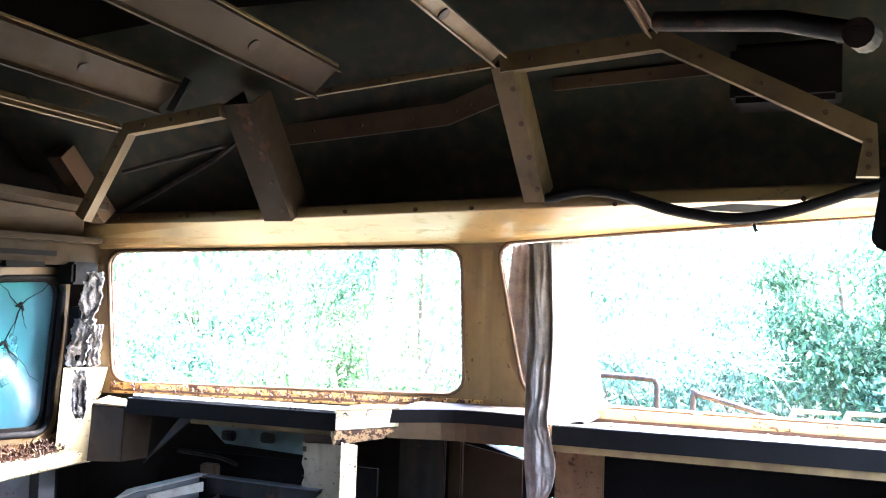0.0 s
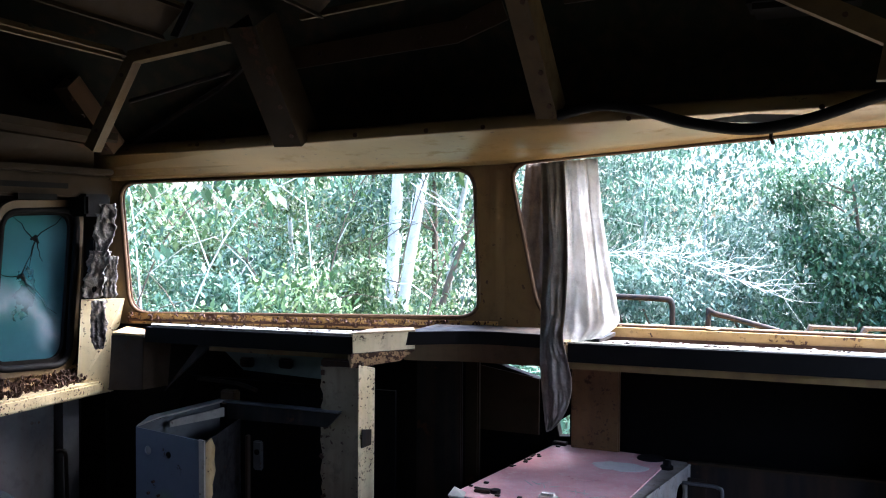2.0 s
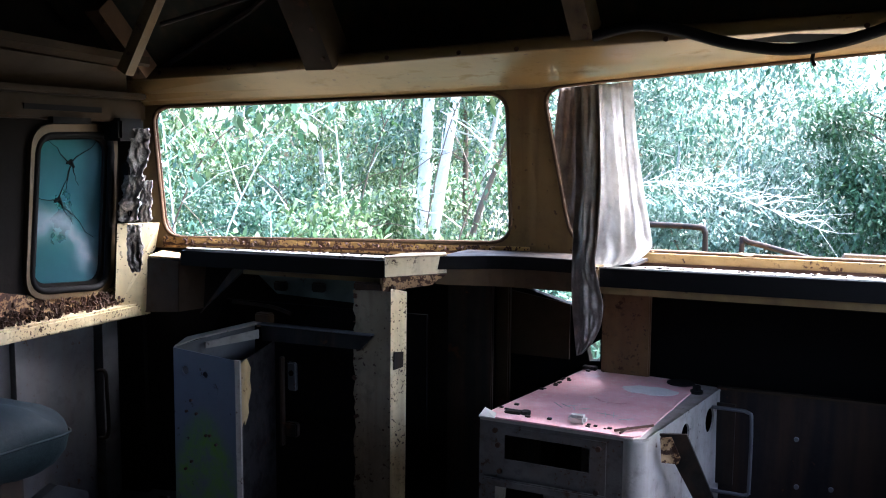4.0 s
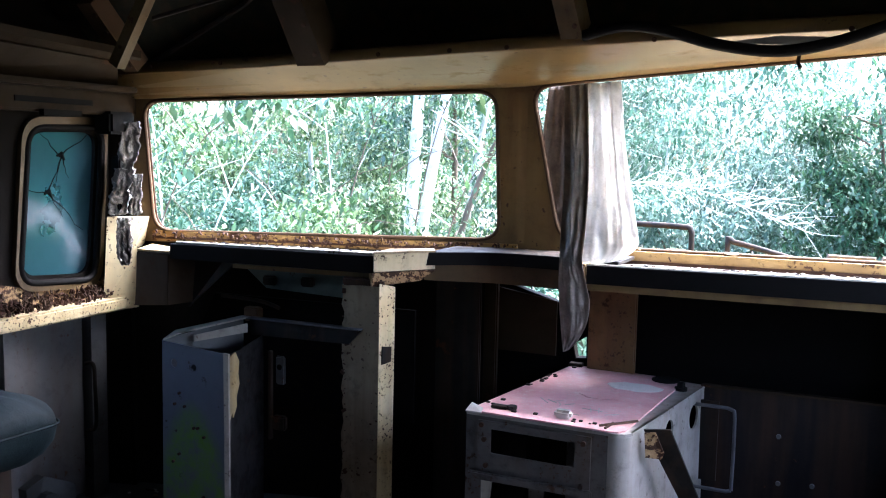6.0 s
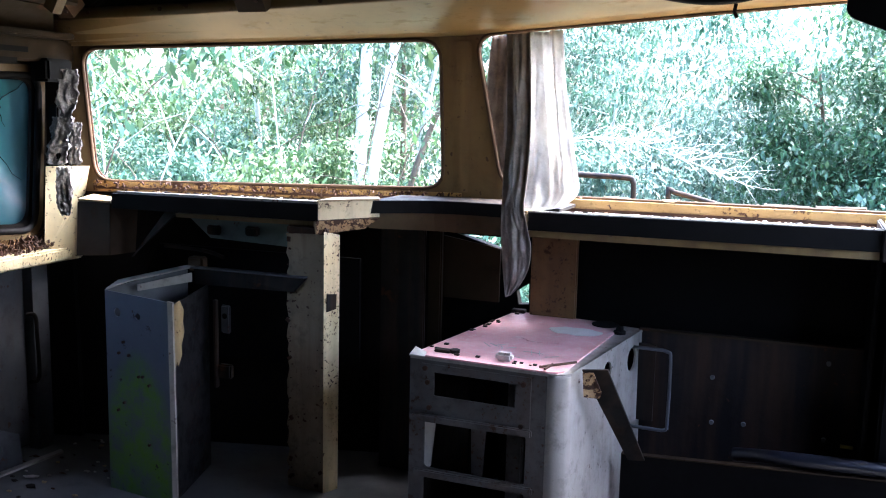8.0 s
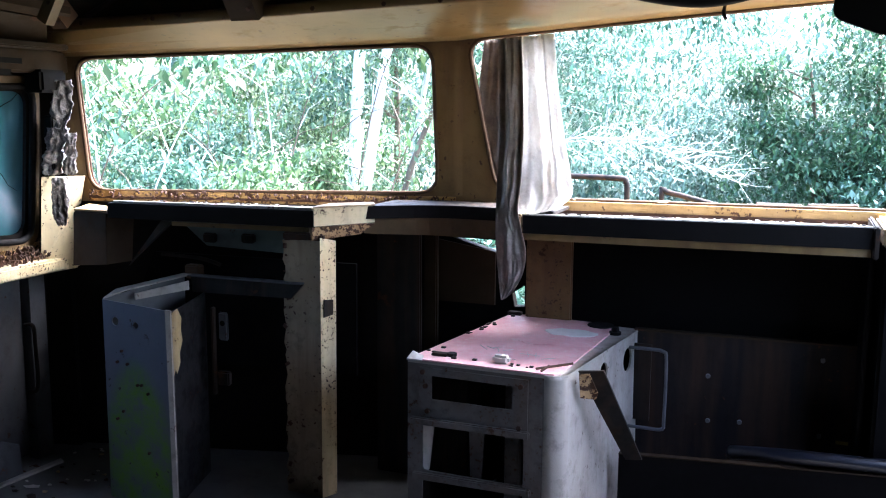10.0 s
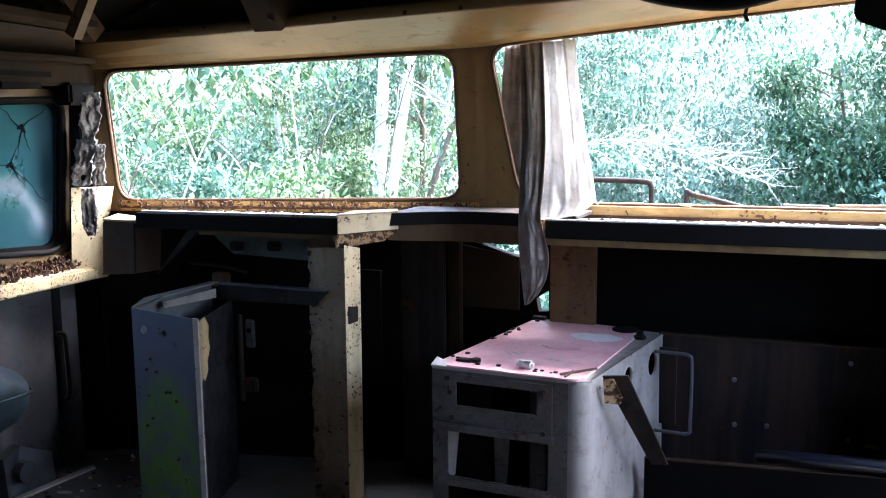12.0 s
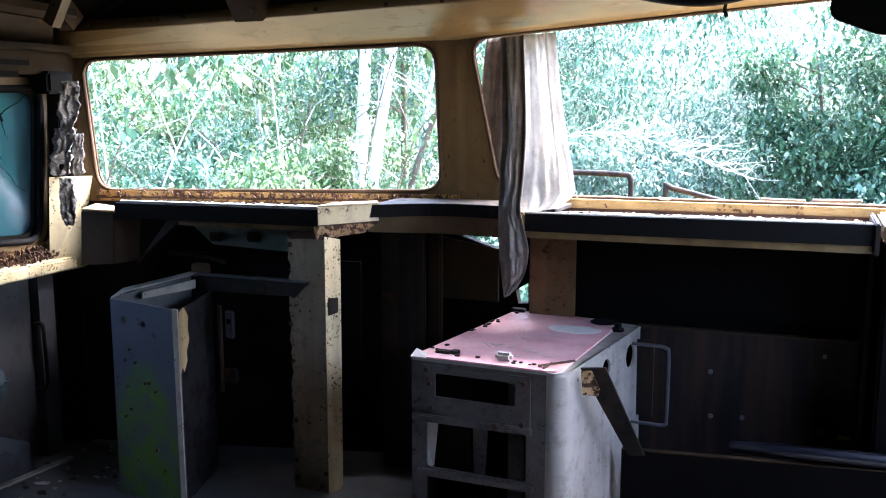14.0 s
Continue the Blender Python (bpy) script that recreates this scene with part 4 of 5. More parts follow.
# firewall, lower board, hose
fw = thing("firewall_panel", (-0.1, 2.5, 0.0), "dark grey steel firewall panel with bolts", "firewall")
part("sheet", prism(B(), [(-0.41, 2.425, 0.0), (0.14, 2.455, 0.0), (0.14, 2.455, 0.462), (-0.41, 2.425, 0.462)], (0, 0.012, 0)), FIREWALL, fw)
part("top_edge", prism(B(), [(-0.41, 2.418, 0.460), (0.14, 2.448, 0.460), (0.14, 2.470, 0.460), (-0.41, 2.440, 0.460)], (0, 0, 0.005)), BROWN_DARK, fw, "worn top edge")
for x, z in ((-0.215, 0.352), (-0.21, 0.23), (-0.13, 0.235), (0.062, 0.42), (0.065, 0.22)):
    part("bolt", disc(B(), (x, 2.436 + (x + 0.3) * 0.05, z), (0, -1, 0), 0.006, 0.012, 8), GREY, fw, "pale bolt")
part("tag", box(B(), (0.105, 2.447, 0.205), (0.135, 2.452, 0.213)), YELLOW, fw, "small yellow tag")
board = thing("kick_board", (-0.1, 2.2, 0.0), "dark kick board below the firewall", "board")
part("board", prism(B(), [(-0.40, 2.19, 0.0), (0.5, 2.25, 0.0), (0.5, 2.25, 0.225), (-0.40, 2.19, 0.196)], (0, 0.012, 0)), UNDER_SHADE, board)
part("edge", prism(B(), [(-0.40, 2.187, 0.196), (0.5, 2.247, 0.225), (0.5, 2.265, 0.225), (-0.40, 2.205, 0.196)], (0, 0, 0.003)), BROWN_DARK, board, "worn brown top edge")
single("hose", tube(B(), smooth_line([(-0.14, 2.30, 0.20), (-0.06, 2.25, 0.225), (0.03, 2.23, 0.236), (0.15, 2.235, 0.238), (0.3, 2.25, 0.235), (0.5, 2.26, 0.232)]), 0.017, 10), HOSE, "blue-black rubber hose lying on the kick board", "hose", smooth=True)

# ---- curtain ----
def sheet(rows, n, amp, freq, seed):
    """Rows of (left point, right point, fold depth): a pleated cloth, eased from row to row."""
    ph = random.Random(seed).random() * 6
    lefts = smooth_line([r[0] for r in rows], 6)
    rights = smooth_line([r[1] for r in rows], 6)
    deep = smooth_line([(r[2], 0, 0) for r in rows], 6)
    g = []
    for i, (l, r, a) in enumerate(zip(lefts, rights, deep)):
        line = []
        for j in range(n + 1):
            s = j / n
            e = math.sin(math.pi * s) ** 0.5
            w = math.sin(s * freq + ph + 0.012 * i) + 0.4 * math.sin(s * freq * 2.3 + 1.3 - 0.03 * i) + 0.25 * noise.noise(Vector((s * 5, i * 0.12, seed)))
            crease = 0.011 * e * noise.noise(Vector((s * 5 + i * 0.1, i * 0.22, seed + 7.0))) + 0.003 * e * noise.noise(Vector((s * 14 - i * 0.3, i * 0.5, seed)))
            line.append(l.lerp(r, s) + Vector((0, -a.x * e * w * amp + crease, 0)))
        g.append(line)
    return loft(B(), g, (0, 0.003, 0))


curtain = thing("curtain", (-0.68, 2.3, 0.8), "dirty grey cloth curtain hanging over the dashboard", "curtain")
part("light_sheet", sheet([((-0.746, 2.400, 1.239), (-0.647, 2.400, 1.244), 0.016), ((-0.731, 2.390, 1.097), (-0.630, 2.390, 1.102), 0.018), ((-0.719, 2.360, 0.964), (-0.603, 2.365, 0.975), 0.020), ((-0.703, 2.300, 0.862), (-0.575, 2.330, 0.873), 0.020), ((-0.694, 2.250, 0.803), (-0.562, 2.290, 0.826), 0.016), ((-0.687, 2.210, 0.770), (-0.593, 2.260, 0.795), 0.008)], 60, 0.85, 11, 2), CLOTH, curtain, "pale stained cloth", True)
part("hanging_fold", sheet([((-0.797, 2.385, 1.233), (-0.731, 2.380, 1.238), 0.014), ((-0.779, 2.345, 1.095), (-0.713, 2.345, 1.099), 0.018), ((-0.757, 2.285, 0.965), (-0.690, 2.280, 0.970), 0.020), ((-0.737, 2.210, 0.855), (-0.671, 2.200, 0.865), 0.018), ((-0.721, 2.155, 0.790), (-0.662, 2.150, 0.801), 0.010), ((-0.719, 2.150, 0.735), (-0.651, 2.150, 0.746), 0.008), ((-0.715, 2.150, 0.680), (-0.640, 2.150, 0.698), 0.008), ((-0.710, 2.150, 0.635), (-0.646, 2.150, 0.645), 0.008), ((-0.706, 2.150, 0.599), (-0.667, 2.150, 0.601), 0.006), ((-0.702, 2.150, 0.571), (-0.689, 2.150, 0.576), 0.003)], 40, 0.5, 8, 5), CLOTH_DARK, curtain, "darker grey-brown fold", True)
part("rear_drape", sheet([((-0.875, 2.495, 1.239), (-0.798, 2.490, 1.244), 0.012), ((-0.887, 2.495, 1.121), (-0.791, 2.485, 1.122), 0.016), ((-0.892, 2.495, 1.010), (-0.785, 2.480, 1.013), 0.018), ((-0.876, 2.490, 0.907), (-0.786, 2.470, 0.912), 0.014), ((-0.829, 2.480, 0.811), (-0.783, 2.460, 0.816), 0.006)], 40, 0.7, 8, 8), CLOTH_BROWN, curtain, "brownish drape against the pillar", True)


# ---- engine cover box ----
ec = thing("engine_cover", (-0.65, 2.2, 0.0), "grey steel engine cover with faded pink top, open front frame", "engine cover")
TZ = 0.462
FL, FR, BL, BR = (-0.853, 1.912), (-0.500, 1.904), (-0.775, 2.475), (-0.405, 2.430)
part("top_plate", prism(B(), [(*FL, TZ), (-0.520, 1.9045, TZ), (-0.500, 1.907, TZ), (-0.483, 1.915, TZ), (-0.472, 1.930, TZ), (-0.400, 2.430, TZ), (*BL, TZ)], (0, 0, -0.006)), STEEL, ec, "grey top rim")
part("pink_panel", prism(B(), [(-0.848, 1.935, TZ), (-0.835, 1.914, TZ), (-0.520, 1.907, TZ), (-0.500, 1.913, TZ), (-0.489, 1.93, TZ), (-0.458, 2.36, TZ), (-0.475, 2.44, TZ), (-0.765, 2.468, TZ)], (0, 0, 0.004)), PINK, ec, "faded pink painted top with scratches")
def on_front(u, v):
    return Vector((u, 1.912 - (u + 0.853) * 0.022, v))


front_holes = [rounded([(-0.795, 0.372), (-0.590, 0.372), (-0.590, 0.432), (-0.795, 0.432)], 0.006, 2),
               rounded([(-0.815, 0.195), (-0.565, 0.195), (-0.565, 0.312), (-0.815, 0.312)], 0.008, 2),
               rounded([(-0.815, 0.04), (-0.565, 0.04), (-0.565, 0.175), (-0.815, 0.175)], 0.008, 2)]
part("front_frame", holed(B(), [(-0.853, 0.0), (-0.520, 0.0), (-0.520, TZ), (-0.853, TZ)], front_holes, on_front, (0, 0.006, 0)), STEEL_DIRTY_SHADED, ec, "grey front frame with openings")
part("name_plate_frame", holed(B(), [(-0.822, 0.330), (-0.556, 0.318), (-0.556, 0.448), (-0.822, 0.448)], [[(-0.790, 0.374), (-0.592, 0.374), (-0.592, 0.430), (-0.790, 0.430)]], lambda u, v: on_front(u, v) + Vector((0, -0.004, 0)), (0, 0.004, 0)), STEEL_DIRTY_SHADED, ec, "scuffed raised frame")
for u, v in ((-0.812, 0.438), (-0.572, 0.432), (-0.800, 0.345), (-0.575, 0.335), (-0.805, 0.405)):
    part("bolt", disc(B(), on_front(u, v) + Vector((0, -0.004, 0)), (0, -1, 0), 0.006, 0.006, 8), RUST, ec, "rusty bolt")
part("crossbar", box(B(), (-0.835, 1.895, 0.176), (-0.545, 1.905, 0.194), 0.003), STEEL_DIRTY_SHADED, ec)
part("crossbar", box(B(), (-0.84, 1.893, 0.312), (-0.55, 1.903, 0.330), 0.003), STEEL_DIRTY_SHADED, ec)
part("inner_strut", prism(B(), [(-0.712, 1.95, 0.33), (-0.672, 1.95, 0.33), (-0.680, 1.95, 0.18), (-0.708, 1.95, 0.18)], (0, 0.01, 0)), STEEL_DIRTY_SHADED, ec, "pitted inner strut")
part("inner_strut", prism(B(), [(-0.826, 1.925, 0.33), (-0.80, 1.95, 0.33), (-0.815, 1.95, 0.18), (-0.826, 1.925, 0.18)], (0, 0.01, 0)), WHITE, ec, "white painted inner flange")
part("inner_strut", box(B(), (-0.64, 2.0, 0.0), (-0.60, 2.02, 0.44), 0.004), STEEL_DIRTY_SHADED, ec)
# right side: rounded front corner running into a long side with round holes
cor = [(-0.520, 1.9045), (-0.500, 1.907), (-0.483, 1.915), (-0.474, 1.930)]
part("rounded_corner", loft(B(), [[(x + 0.0138 * (1 - z / 0.46) * i / 3, y, z) for i, (x, y) in enumerate(cor)] for z in (0.0, 0.2, TZ - 0.012, TZ - 0.002)], (-0.004, 0.006, 0)), STEEL, ec, "", True)


def on_side(u, v):
    return Vector((-0.474 + 0.072 * u / 0.5 + 0.03 * (0.46 - v) * (1 - u), 1.930 + u, v))


part("side_panel", holed(B(), [(0.0, 0.0), (0.5, 0.0), (0.5, TZ), (0.0, TZ)], [[(0.235 + 0.028 * math.cos(k * math.tau / 14), 0.408 + 0.026 * math.sin(k * math.tau / 14)) for k in range(14)], [(0.415 + 0.034 * math.cos(k * math.tau / 14), 0.398 + 0.032 * math.sin(k * math.tau / 14)) for k in range(14)]], on_side, (-0.005, 0, 0)), STEEL, ec, "grey side with two round holes")
# Dark left panel and added sheets stand for the shade inside the box.
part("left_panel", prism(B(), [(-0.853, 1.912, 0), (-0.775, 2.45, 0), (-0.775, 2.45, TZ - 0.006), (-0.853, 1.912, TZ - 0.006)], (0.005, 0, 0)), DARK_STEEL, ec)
part("shade_sheet", box(B(), (-0.82, 2.20, 0.0), (-0.768, 2.206, 0.44)), ROOFING, ec, "added dark sheet for the shade inside")
part("shade_sheet", box(B(), (-0.722, 2.20, 0.0), (-0.445, 2.206, 0.44)), ROOFING, ec, "added dark sheet for the shade inside")
part("worn_patch", prism(B(), [(p.x, p.y, TZ + 0.004) for p in (Vector((-0.555, 2.30)) + Vector((0.070 * math.cos(k * math.tau / 18) * (1 + 0.06 * math.sin(k * 1.7)), 0.040 * math.sin(k * math.tau / 18) * (1 + 0.12 * math.sin(k * 2.3)))) for k in range(18))], (0, 0, 0.0015)), PATCH_WHITE, ec, "worn white paint patch")
part("worn_patch", prism(B(), [(p.x, p.y, TZ + 0.004) for p in (Vector((-0.61, 2.17)) + Vector((0.045 * math.cos(k * math.tau / 14) * (1 + 0.2 * math.sin(k * 3)), 0.025 * math.sin(k * math.tau / 14))) for k in range(14))], (0, 0, 0.0015)), PINK, ec, "pale worn paint patch")
part("black_cap", disc(B(), (-0.50, 2.412, TZ + 0.003), (0, 0, 1), 0.036, 0.004, 16), BLACK, ec, "flat black rubber cap")
cb = B()
disc(cb, (-0.448, 2.345, TZ), (0, 0, 1), 0.016, 0.008, 10)
disc(cb, (-0.448, 2.345, TZ + 0.008), (0, 0, 1), 0.010, 0.012, 6)
part("bolt", cb, BLACK, ec, "black bolt with washer")
part("latch", box(B(), (-0.81, 1.95, TZ + 0.004), (-0.77, 1.975, TZ + 0.010), 0.002), DARK_STEEL, ec, "rusted latch remains")
part("latch_pin", disc(B(), (-0.762, 1.965, TZ + 0.004), (0, 0, 1), 0.012, 0.008, 8), DARK_STEEL, ec, "rusted latch pin")
part("latch", box(B(), (-0.775, 2.44, TZ + 0.004), (-0.735, 2.465, TZ + 0.014), 0.002), DARK_STEEL, ec, "rusted latch remains")
part("lifted_corner", prism(B(), [(-0.855, 1.910, TZ), (-0.815, 1.908, TZ), (-0.822, 1.935, TZ + 0.004), (-0.852, 1.94, TZ + 0.012)], (0, 0, 0.003)), WHITE, ec, "bent white corner")
part("grab_rail", tube(B(), smooth_line([(-0.42, 2.36, 0.428), (-0.36, 2.36, 0.428), (-0.325, 2.36, 0.425), (-0.315, 2.36, 0.40), (-0.315, 2.36, 0.24), (-0.32, 2.36, 0.215), (-0.36, 2.36, 0.213), (-0.42, 2.36, 0.213)], 4), 0.0045, 8), BLUE_STEEL, ec, "thin bent grab rail", True)
part("rail_backing", prism(B(), [(-0.41, 2.40, 0.22), (-0.36, 2.40, 0.22), (-0.36, 2.40, 0.43), (-0.41, 2.40, 0.43)], (0, 0.008, 0)), DARK_STEEL, ec, "scuffed dark backing")
part("brace_strap", prism(B(), [(-0.455, 1.952, 0.467), (-0.400, 1.962, 0.471), (-0.338, 2.16, 0.20), (-0.378, 2.16, 0.195)], (0, 0.008, 0)), DARK_STEEL, ec, "dark diagonal strap")
part("strap_scar", prism(B(), [(-0.452, 1.949, 0.462), (-0.429, 1.953, 0.464), (-0.414, 1.982, 0.412), (-0.421, 1.992, 0.394), (-0.452, 1.97, 0.40)], (0, -0.002, 0.0)), RUSTY_CREAM, ec, "peeled ochre scar")
sr = random.Random(41)
for x, y, dx, dy in ((-0.735, 2.09, 0.03, -0.035), (-0.715, 2.085, 0.028, -0.02), (-0.70, 2.07, 0.022, 0.02), (-0.685, 2.075, 0.012, -0.028), (-0.665, 2.06, 0.02, 0.018), (-0.62, 2.05, 0.05, -0.006), (-0.605, 2.065, 0.012, -0.036), (-0.585, 2.07, 0.01, -0.04), (-0.56, 2.02, 0.03, 0.02), (-0.66, 2.0, 0.05, -0.01)):
    part("scratch", tube(B(), [(x, y, TZ + 0.004), (x + dx * 0.5 + sr.uniform(-0.003, 0.003), y + dy * 0.5, TZ + 0.0045), (x + dx, y + dy, TZ + 0.004)], 0.0011, 5), WHITE, ec, "pale scratch")
for k in range(26):
    f = sr.random()
    edge = Vector((-0.835 + 0.065 * f, 1.945 + 0.5 * f, TZ + 0.005)) if k % 3 else Vector((-0.80 + 0.28 * f, 1.93, TZ + 0.005))
    c = edge + Vector((abs(sr.gauss(0, 0.012)), sr.uniform(-0.004, 0.02), 0))
    part("rust_chip", box(B(), c - Vector((0.004, 0.003, 0.001)) * sr.uniform(0.5, 1.6), c + Vector((0.004, 0.004, 0.002)) * sr.uniform(0.5, 1.6)), DARK_STEEL, ec)
single("stone", box(B(), (-0.655, 1.94, TZ + 0.004), (-0.615, 1.965, TZ + 0.024), 0.006, Matrix.Identity(4)), WHITE, "small pale stone chip on the pink top", "stone")
single("wire_scrap", tube(tube(B(), [(-0.545, 1.925, TZ + 0.008), (-0.475, 1.985, TZ + 0.012)], 0.003, 6), [(-0.53, 1.915, TZ + 0.007), (-0.52, 1.945, TZ + 0.012)], 0.003, 6), RUST, "crossed rusty wires on the pink top", "wire")

# ---- upright steel panel (left) ----
pn = thing("steel_cabinet_panel", (-1.6, 1.9, 0.0), "upright blue-grey steel panel with moss and a bent flange", "steel panel")
hl = lambda cx, cz, r: [(cx + r * math.cos(k * math.tau / 12), cz + r * math.sin(k * math.tau / 12)) for k in range(12)]
part("front_plate", holed(B(), [(-1.712, 0.0), (-1.482, 0.0), (-1.490, 0.537), (-1.708, 0.545)], [hl(-1.666, 0.490, 0.012), hl(-1.594, 0.487, 0.009)], lambda u, v: Vector((u, 1.852 - 0.10 * (u + 1.6), v)), (0, 0.004, 0)), MOSS, pn, "blue-grey front with green moss low down")
part("edge_flange", prism(B(), [(-1.486, 1.838, 0.0), (-1.489, 1.838, 0.540), (-1.477, 1.843, 0.537), (-1.475, 1.843, 0.0)], (0, 0.006, 0)), STEEL, pn, "pale chipped edge flange")
part("side_plate", prism(B(), [(-1.492, 1.86, 0.0), (-1.492, 1.86, 0.525), (-1.565, 2.11, 0.530), (-1.565, 2.11, 0.0)], (-0.004, 0.0, 0)), PLATE_SHADED, pn, "grey side plate with shade in its colour")
part("left_flange", prism(B(), [(-1.708, 1.866, 0.545), (-1.69, 1.93, 0.556), (-1.60, 2.10, 0.578), (-1.63, 2.10, 0.578), (-1.722, 1.93, 0.556)], (0, 0, 0.004)), STEEL, pn, "grey folded top flange")
part("left_side", prism(B(), [(-1.712, 1.866, 0.0), (-1.712, 1.866, 0.545), (-1.63, 2.10, 0.578), (-1.63, 2.10, 0.0)], (0.004, 0, 0)), BLUE_STEEL, pn)
part("flange_lip", prism(B(), [(-1.66, 1.93, 0.535), (-1.585, 2.06, 0.545), (-1.585, 2.06, 0.570), (-1.66, 1.93, 0.552)], (0.004, 0, 0)), STEEL, pn, "grey inner lip")
part("arm", prism(B(), [(-1.605, 2.10, 0.575), (-1.222, 2.065, 0.585), (-1.262, 2.065, 0.545), (-1.60, 2.10, 0.530)], (0, 0.012, 0)), DARK_STEEL, pn, "dark steel arm with a cut end")
part("arm_flange", prism(B(), [(-1.605, 2.085, 0.577), (-1.222, 2.05, 0.587), (-1.222, 2.078, 0.587), (-1.605, 2.113, 0.577)], (0, 0, 0.003)), BLUE_STEEL, pn)
pr2 = random.Random(12)
scar = [(1.864, 0.525), (1.90, 0.53), (1.925, 0.50), (1.918, 0.47), (1.927, 0.44), (1.905, 0.41), (1.908, 0.385), (1.885, 0.36), (1.876, 0.375), (1.864, 0.36)]
part("paint_scar", prism(B(), [(-1.490 - (y - 1.86) * 0.292, y, z) for y, z in scar], (0.003, 0, 0)), CREAM_RUST, pn, "peeling pale paint scar")
part("lock_bracket", box(B(), (-1.50, 2.075, 0.405), (-1.47, 2.085, 0.485), 0.004), BLUE_STEEL, pn, "grey lock bracket")
part("lock_hole", disc(B(), (-1.485, 2.076, 0.455), (0, -1, 0), 0.008, 0.004, 10), BLACK, pn, "black lock hole")
part("lock_rod", box(B(), (-1.515, 2.06, 0.25), (-1.505, 2.075, 0.50), 0.002), DARK_STEEL, pn, "dark lock rod")
part("catch", box(B(), (-1.50, 2.06, 0.28), (-1.46, 2.08, 0.32), 0.004), DARK_STEEL, pn, "dark catch")
for k in range(9):
    part("screw", disc(B(), (-1.560 + pr2.uniform(-0.1, 0.05), 1.846, pr2.uniform(0.1, 0.45)), (0, -1, 0), 0.004, 0.006, 6), RUST, pn, "rusty screw")
# pipe and wiring behind the panel
single("brake_pipe", tube(B(), smooth_line([(-1.75, 2.16, 0.62), (-1.62, 2.165, 0.615), (-1.55, 2.165, 0.60)], 4), 0.006, 6), DARK_STEEL, "thin dark pipe under the dash", "pipe")
single("pipe_clip", box(B(), (-1.65, 2.13, 0.56), (-1.60, 2.16, 0.60), 0.004), BROWN, "small brown clip under the dash", "clip")

# ---- seat ----
seat = thing("seat", (-1.9, 1.45, 0.0), "dark green vinyl seat cushion, torn and dusty", "seat")
cush = B()


def bulge(a, e):
    return math.copysign(abs(a) ** e, a)


rows = []
for i in range(17):
    v = -math.pi / 2 + math.pi * i / 16
    cv, sv = bulge(math.cos(v), 1.15 if v < 0 else 0.75), bulge(math.sin(v), 0.9) * (1.35 if v < 0 else 1.0)
    rows.append([(-1.93 + 0.255 * cv * bulge(math.cos(h), 0.42), 1.27 + 0.285 * cv * bulge(math.sin(h), 0.42),
                  0.425 + 0.095 * sv + 0.007 * math.sin(h * 7) * cv + 0.012 * noise.noise(Vector((2.2 * math.cos(h), 2.2 * math.sin(h), i * 0.3))) - 0.02 * cv * math.sin(h)) for h in (k * math.tau / 40 for k in range(41))])
loft(cush, rows)
bmesh.ops.remove_doubles(cush, verts=cush.verts, dist=0.0005)
part("cushion", cush, VINYL, seat, "dark green vinyl cushion", True)
part("piping", tube(B(), [(-1.93 + 0.258 * bulge(math.cos(h), 0.42), 1.27 + 0.288 * bulge(math.sin(h), 0.42), 0.43 - 0.02 * math.sin(h)) for h in (k * math.tau / 40 for k in range(40))], 0.003, 6, True), VINYL, seat, "worn seam piping", True)
part("base", box(B(), (-2.10, 1.06, 0.06), (-1.76, 1.44, 0.365), 0.012), DARK_STEEL, seat, "dark steel base")
part("foot", box(B(), (-2.12, 1.04, 0.0), (-2.06, 1.46, 0.06), 0.006), RUST, seat, "rusted foot rail")
part("foot", box(B(), (-1.80, 1.04, 0.0), (-1.74, 1.46, 0.06), 0.006), RUST, seat, "rusted foot rail")

# floor clutter by the door
single("broken_casting", prism(B(), [(-2.08, 1.72, 0.0), (-2.05, 1.86, 0.0), (-2.06, 1.86, 0.10), (-2.09, 1.78, 0.14), (-2.09, 1.72, 0.12)], (0.03, 0, 0)), SHADE_BLUE, "broken grey metal casting by the door", "metal scrap")
single("wheel_stop", tube(B(), [(-2.045, 1.765, 0.075), (-2.02, 1.765, 0.075)], 0.03, 12), SHADE_BLUE, "round blue-grey cap on the casting", "cap")
single("metal_strip", prism(B(), [(-2.06, 1.60, 0.002), (-2.04, 1.60, 0.002), (-1.93, 1.92, 0.04), (-1.95, 1.93, 0.04)], (0, 0, 0.006)), STEEL, "bent strip of metal trim on the floor", "metal strip")
for i in range(46):
    x, y = lr.uniform(-2.08, -1.74), lr.uniform(1.5, 2.12)
    scrap("floor_litter", (x, y, 0.003), lr.uniform(0.006, 0.03 if i % 5 == 0 else 0.014), (WHITE, PAPER, RUST, DARK_STEEL)[i % 4], "flake of paint and rust on the floor", "litter", 300 + i)

scrap("floor_litter", (-1.941, 1.812, 0.004), 0.030, WHITE, "curled pale flake of paint on the floor", "litter", 401)

# ---- outside: tubes on the nose of the bus ----
single("mirror_tube", tube(B(), smooth_line([(-1.0, 3.4, 0.795), (-0.85, 3.4, 0.80), (-0.65, 3.4, 0.797), (-0.622, 3.4, 0.785), (-0.617, 3.4, 0.73), (-0.617, 3.4, 0.39)], 4), 0.011, 8), DARK_STEEL, "rusty bent tube outside the windscreen", "tube", smooth=True)
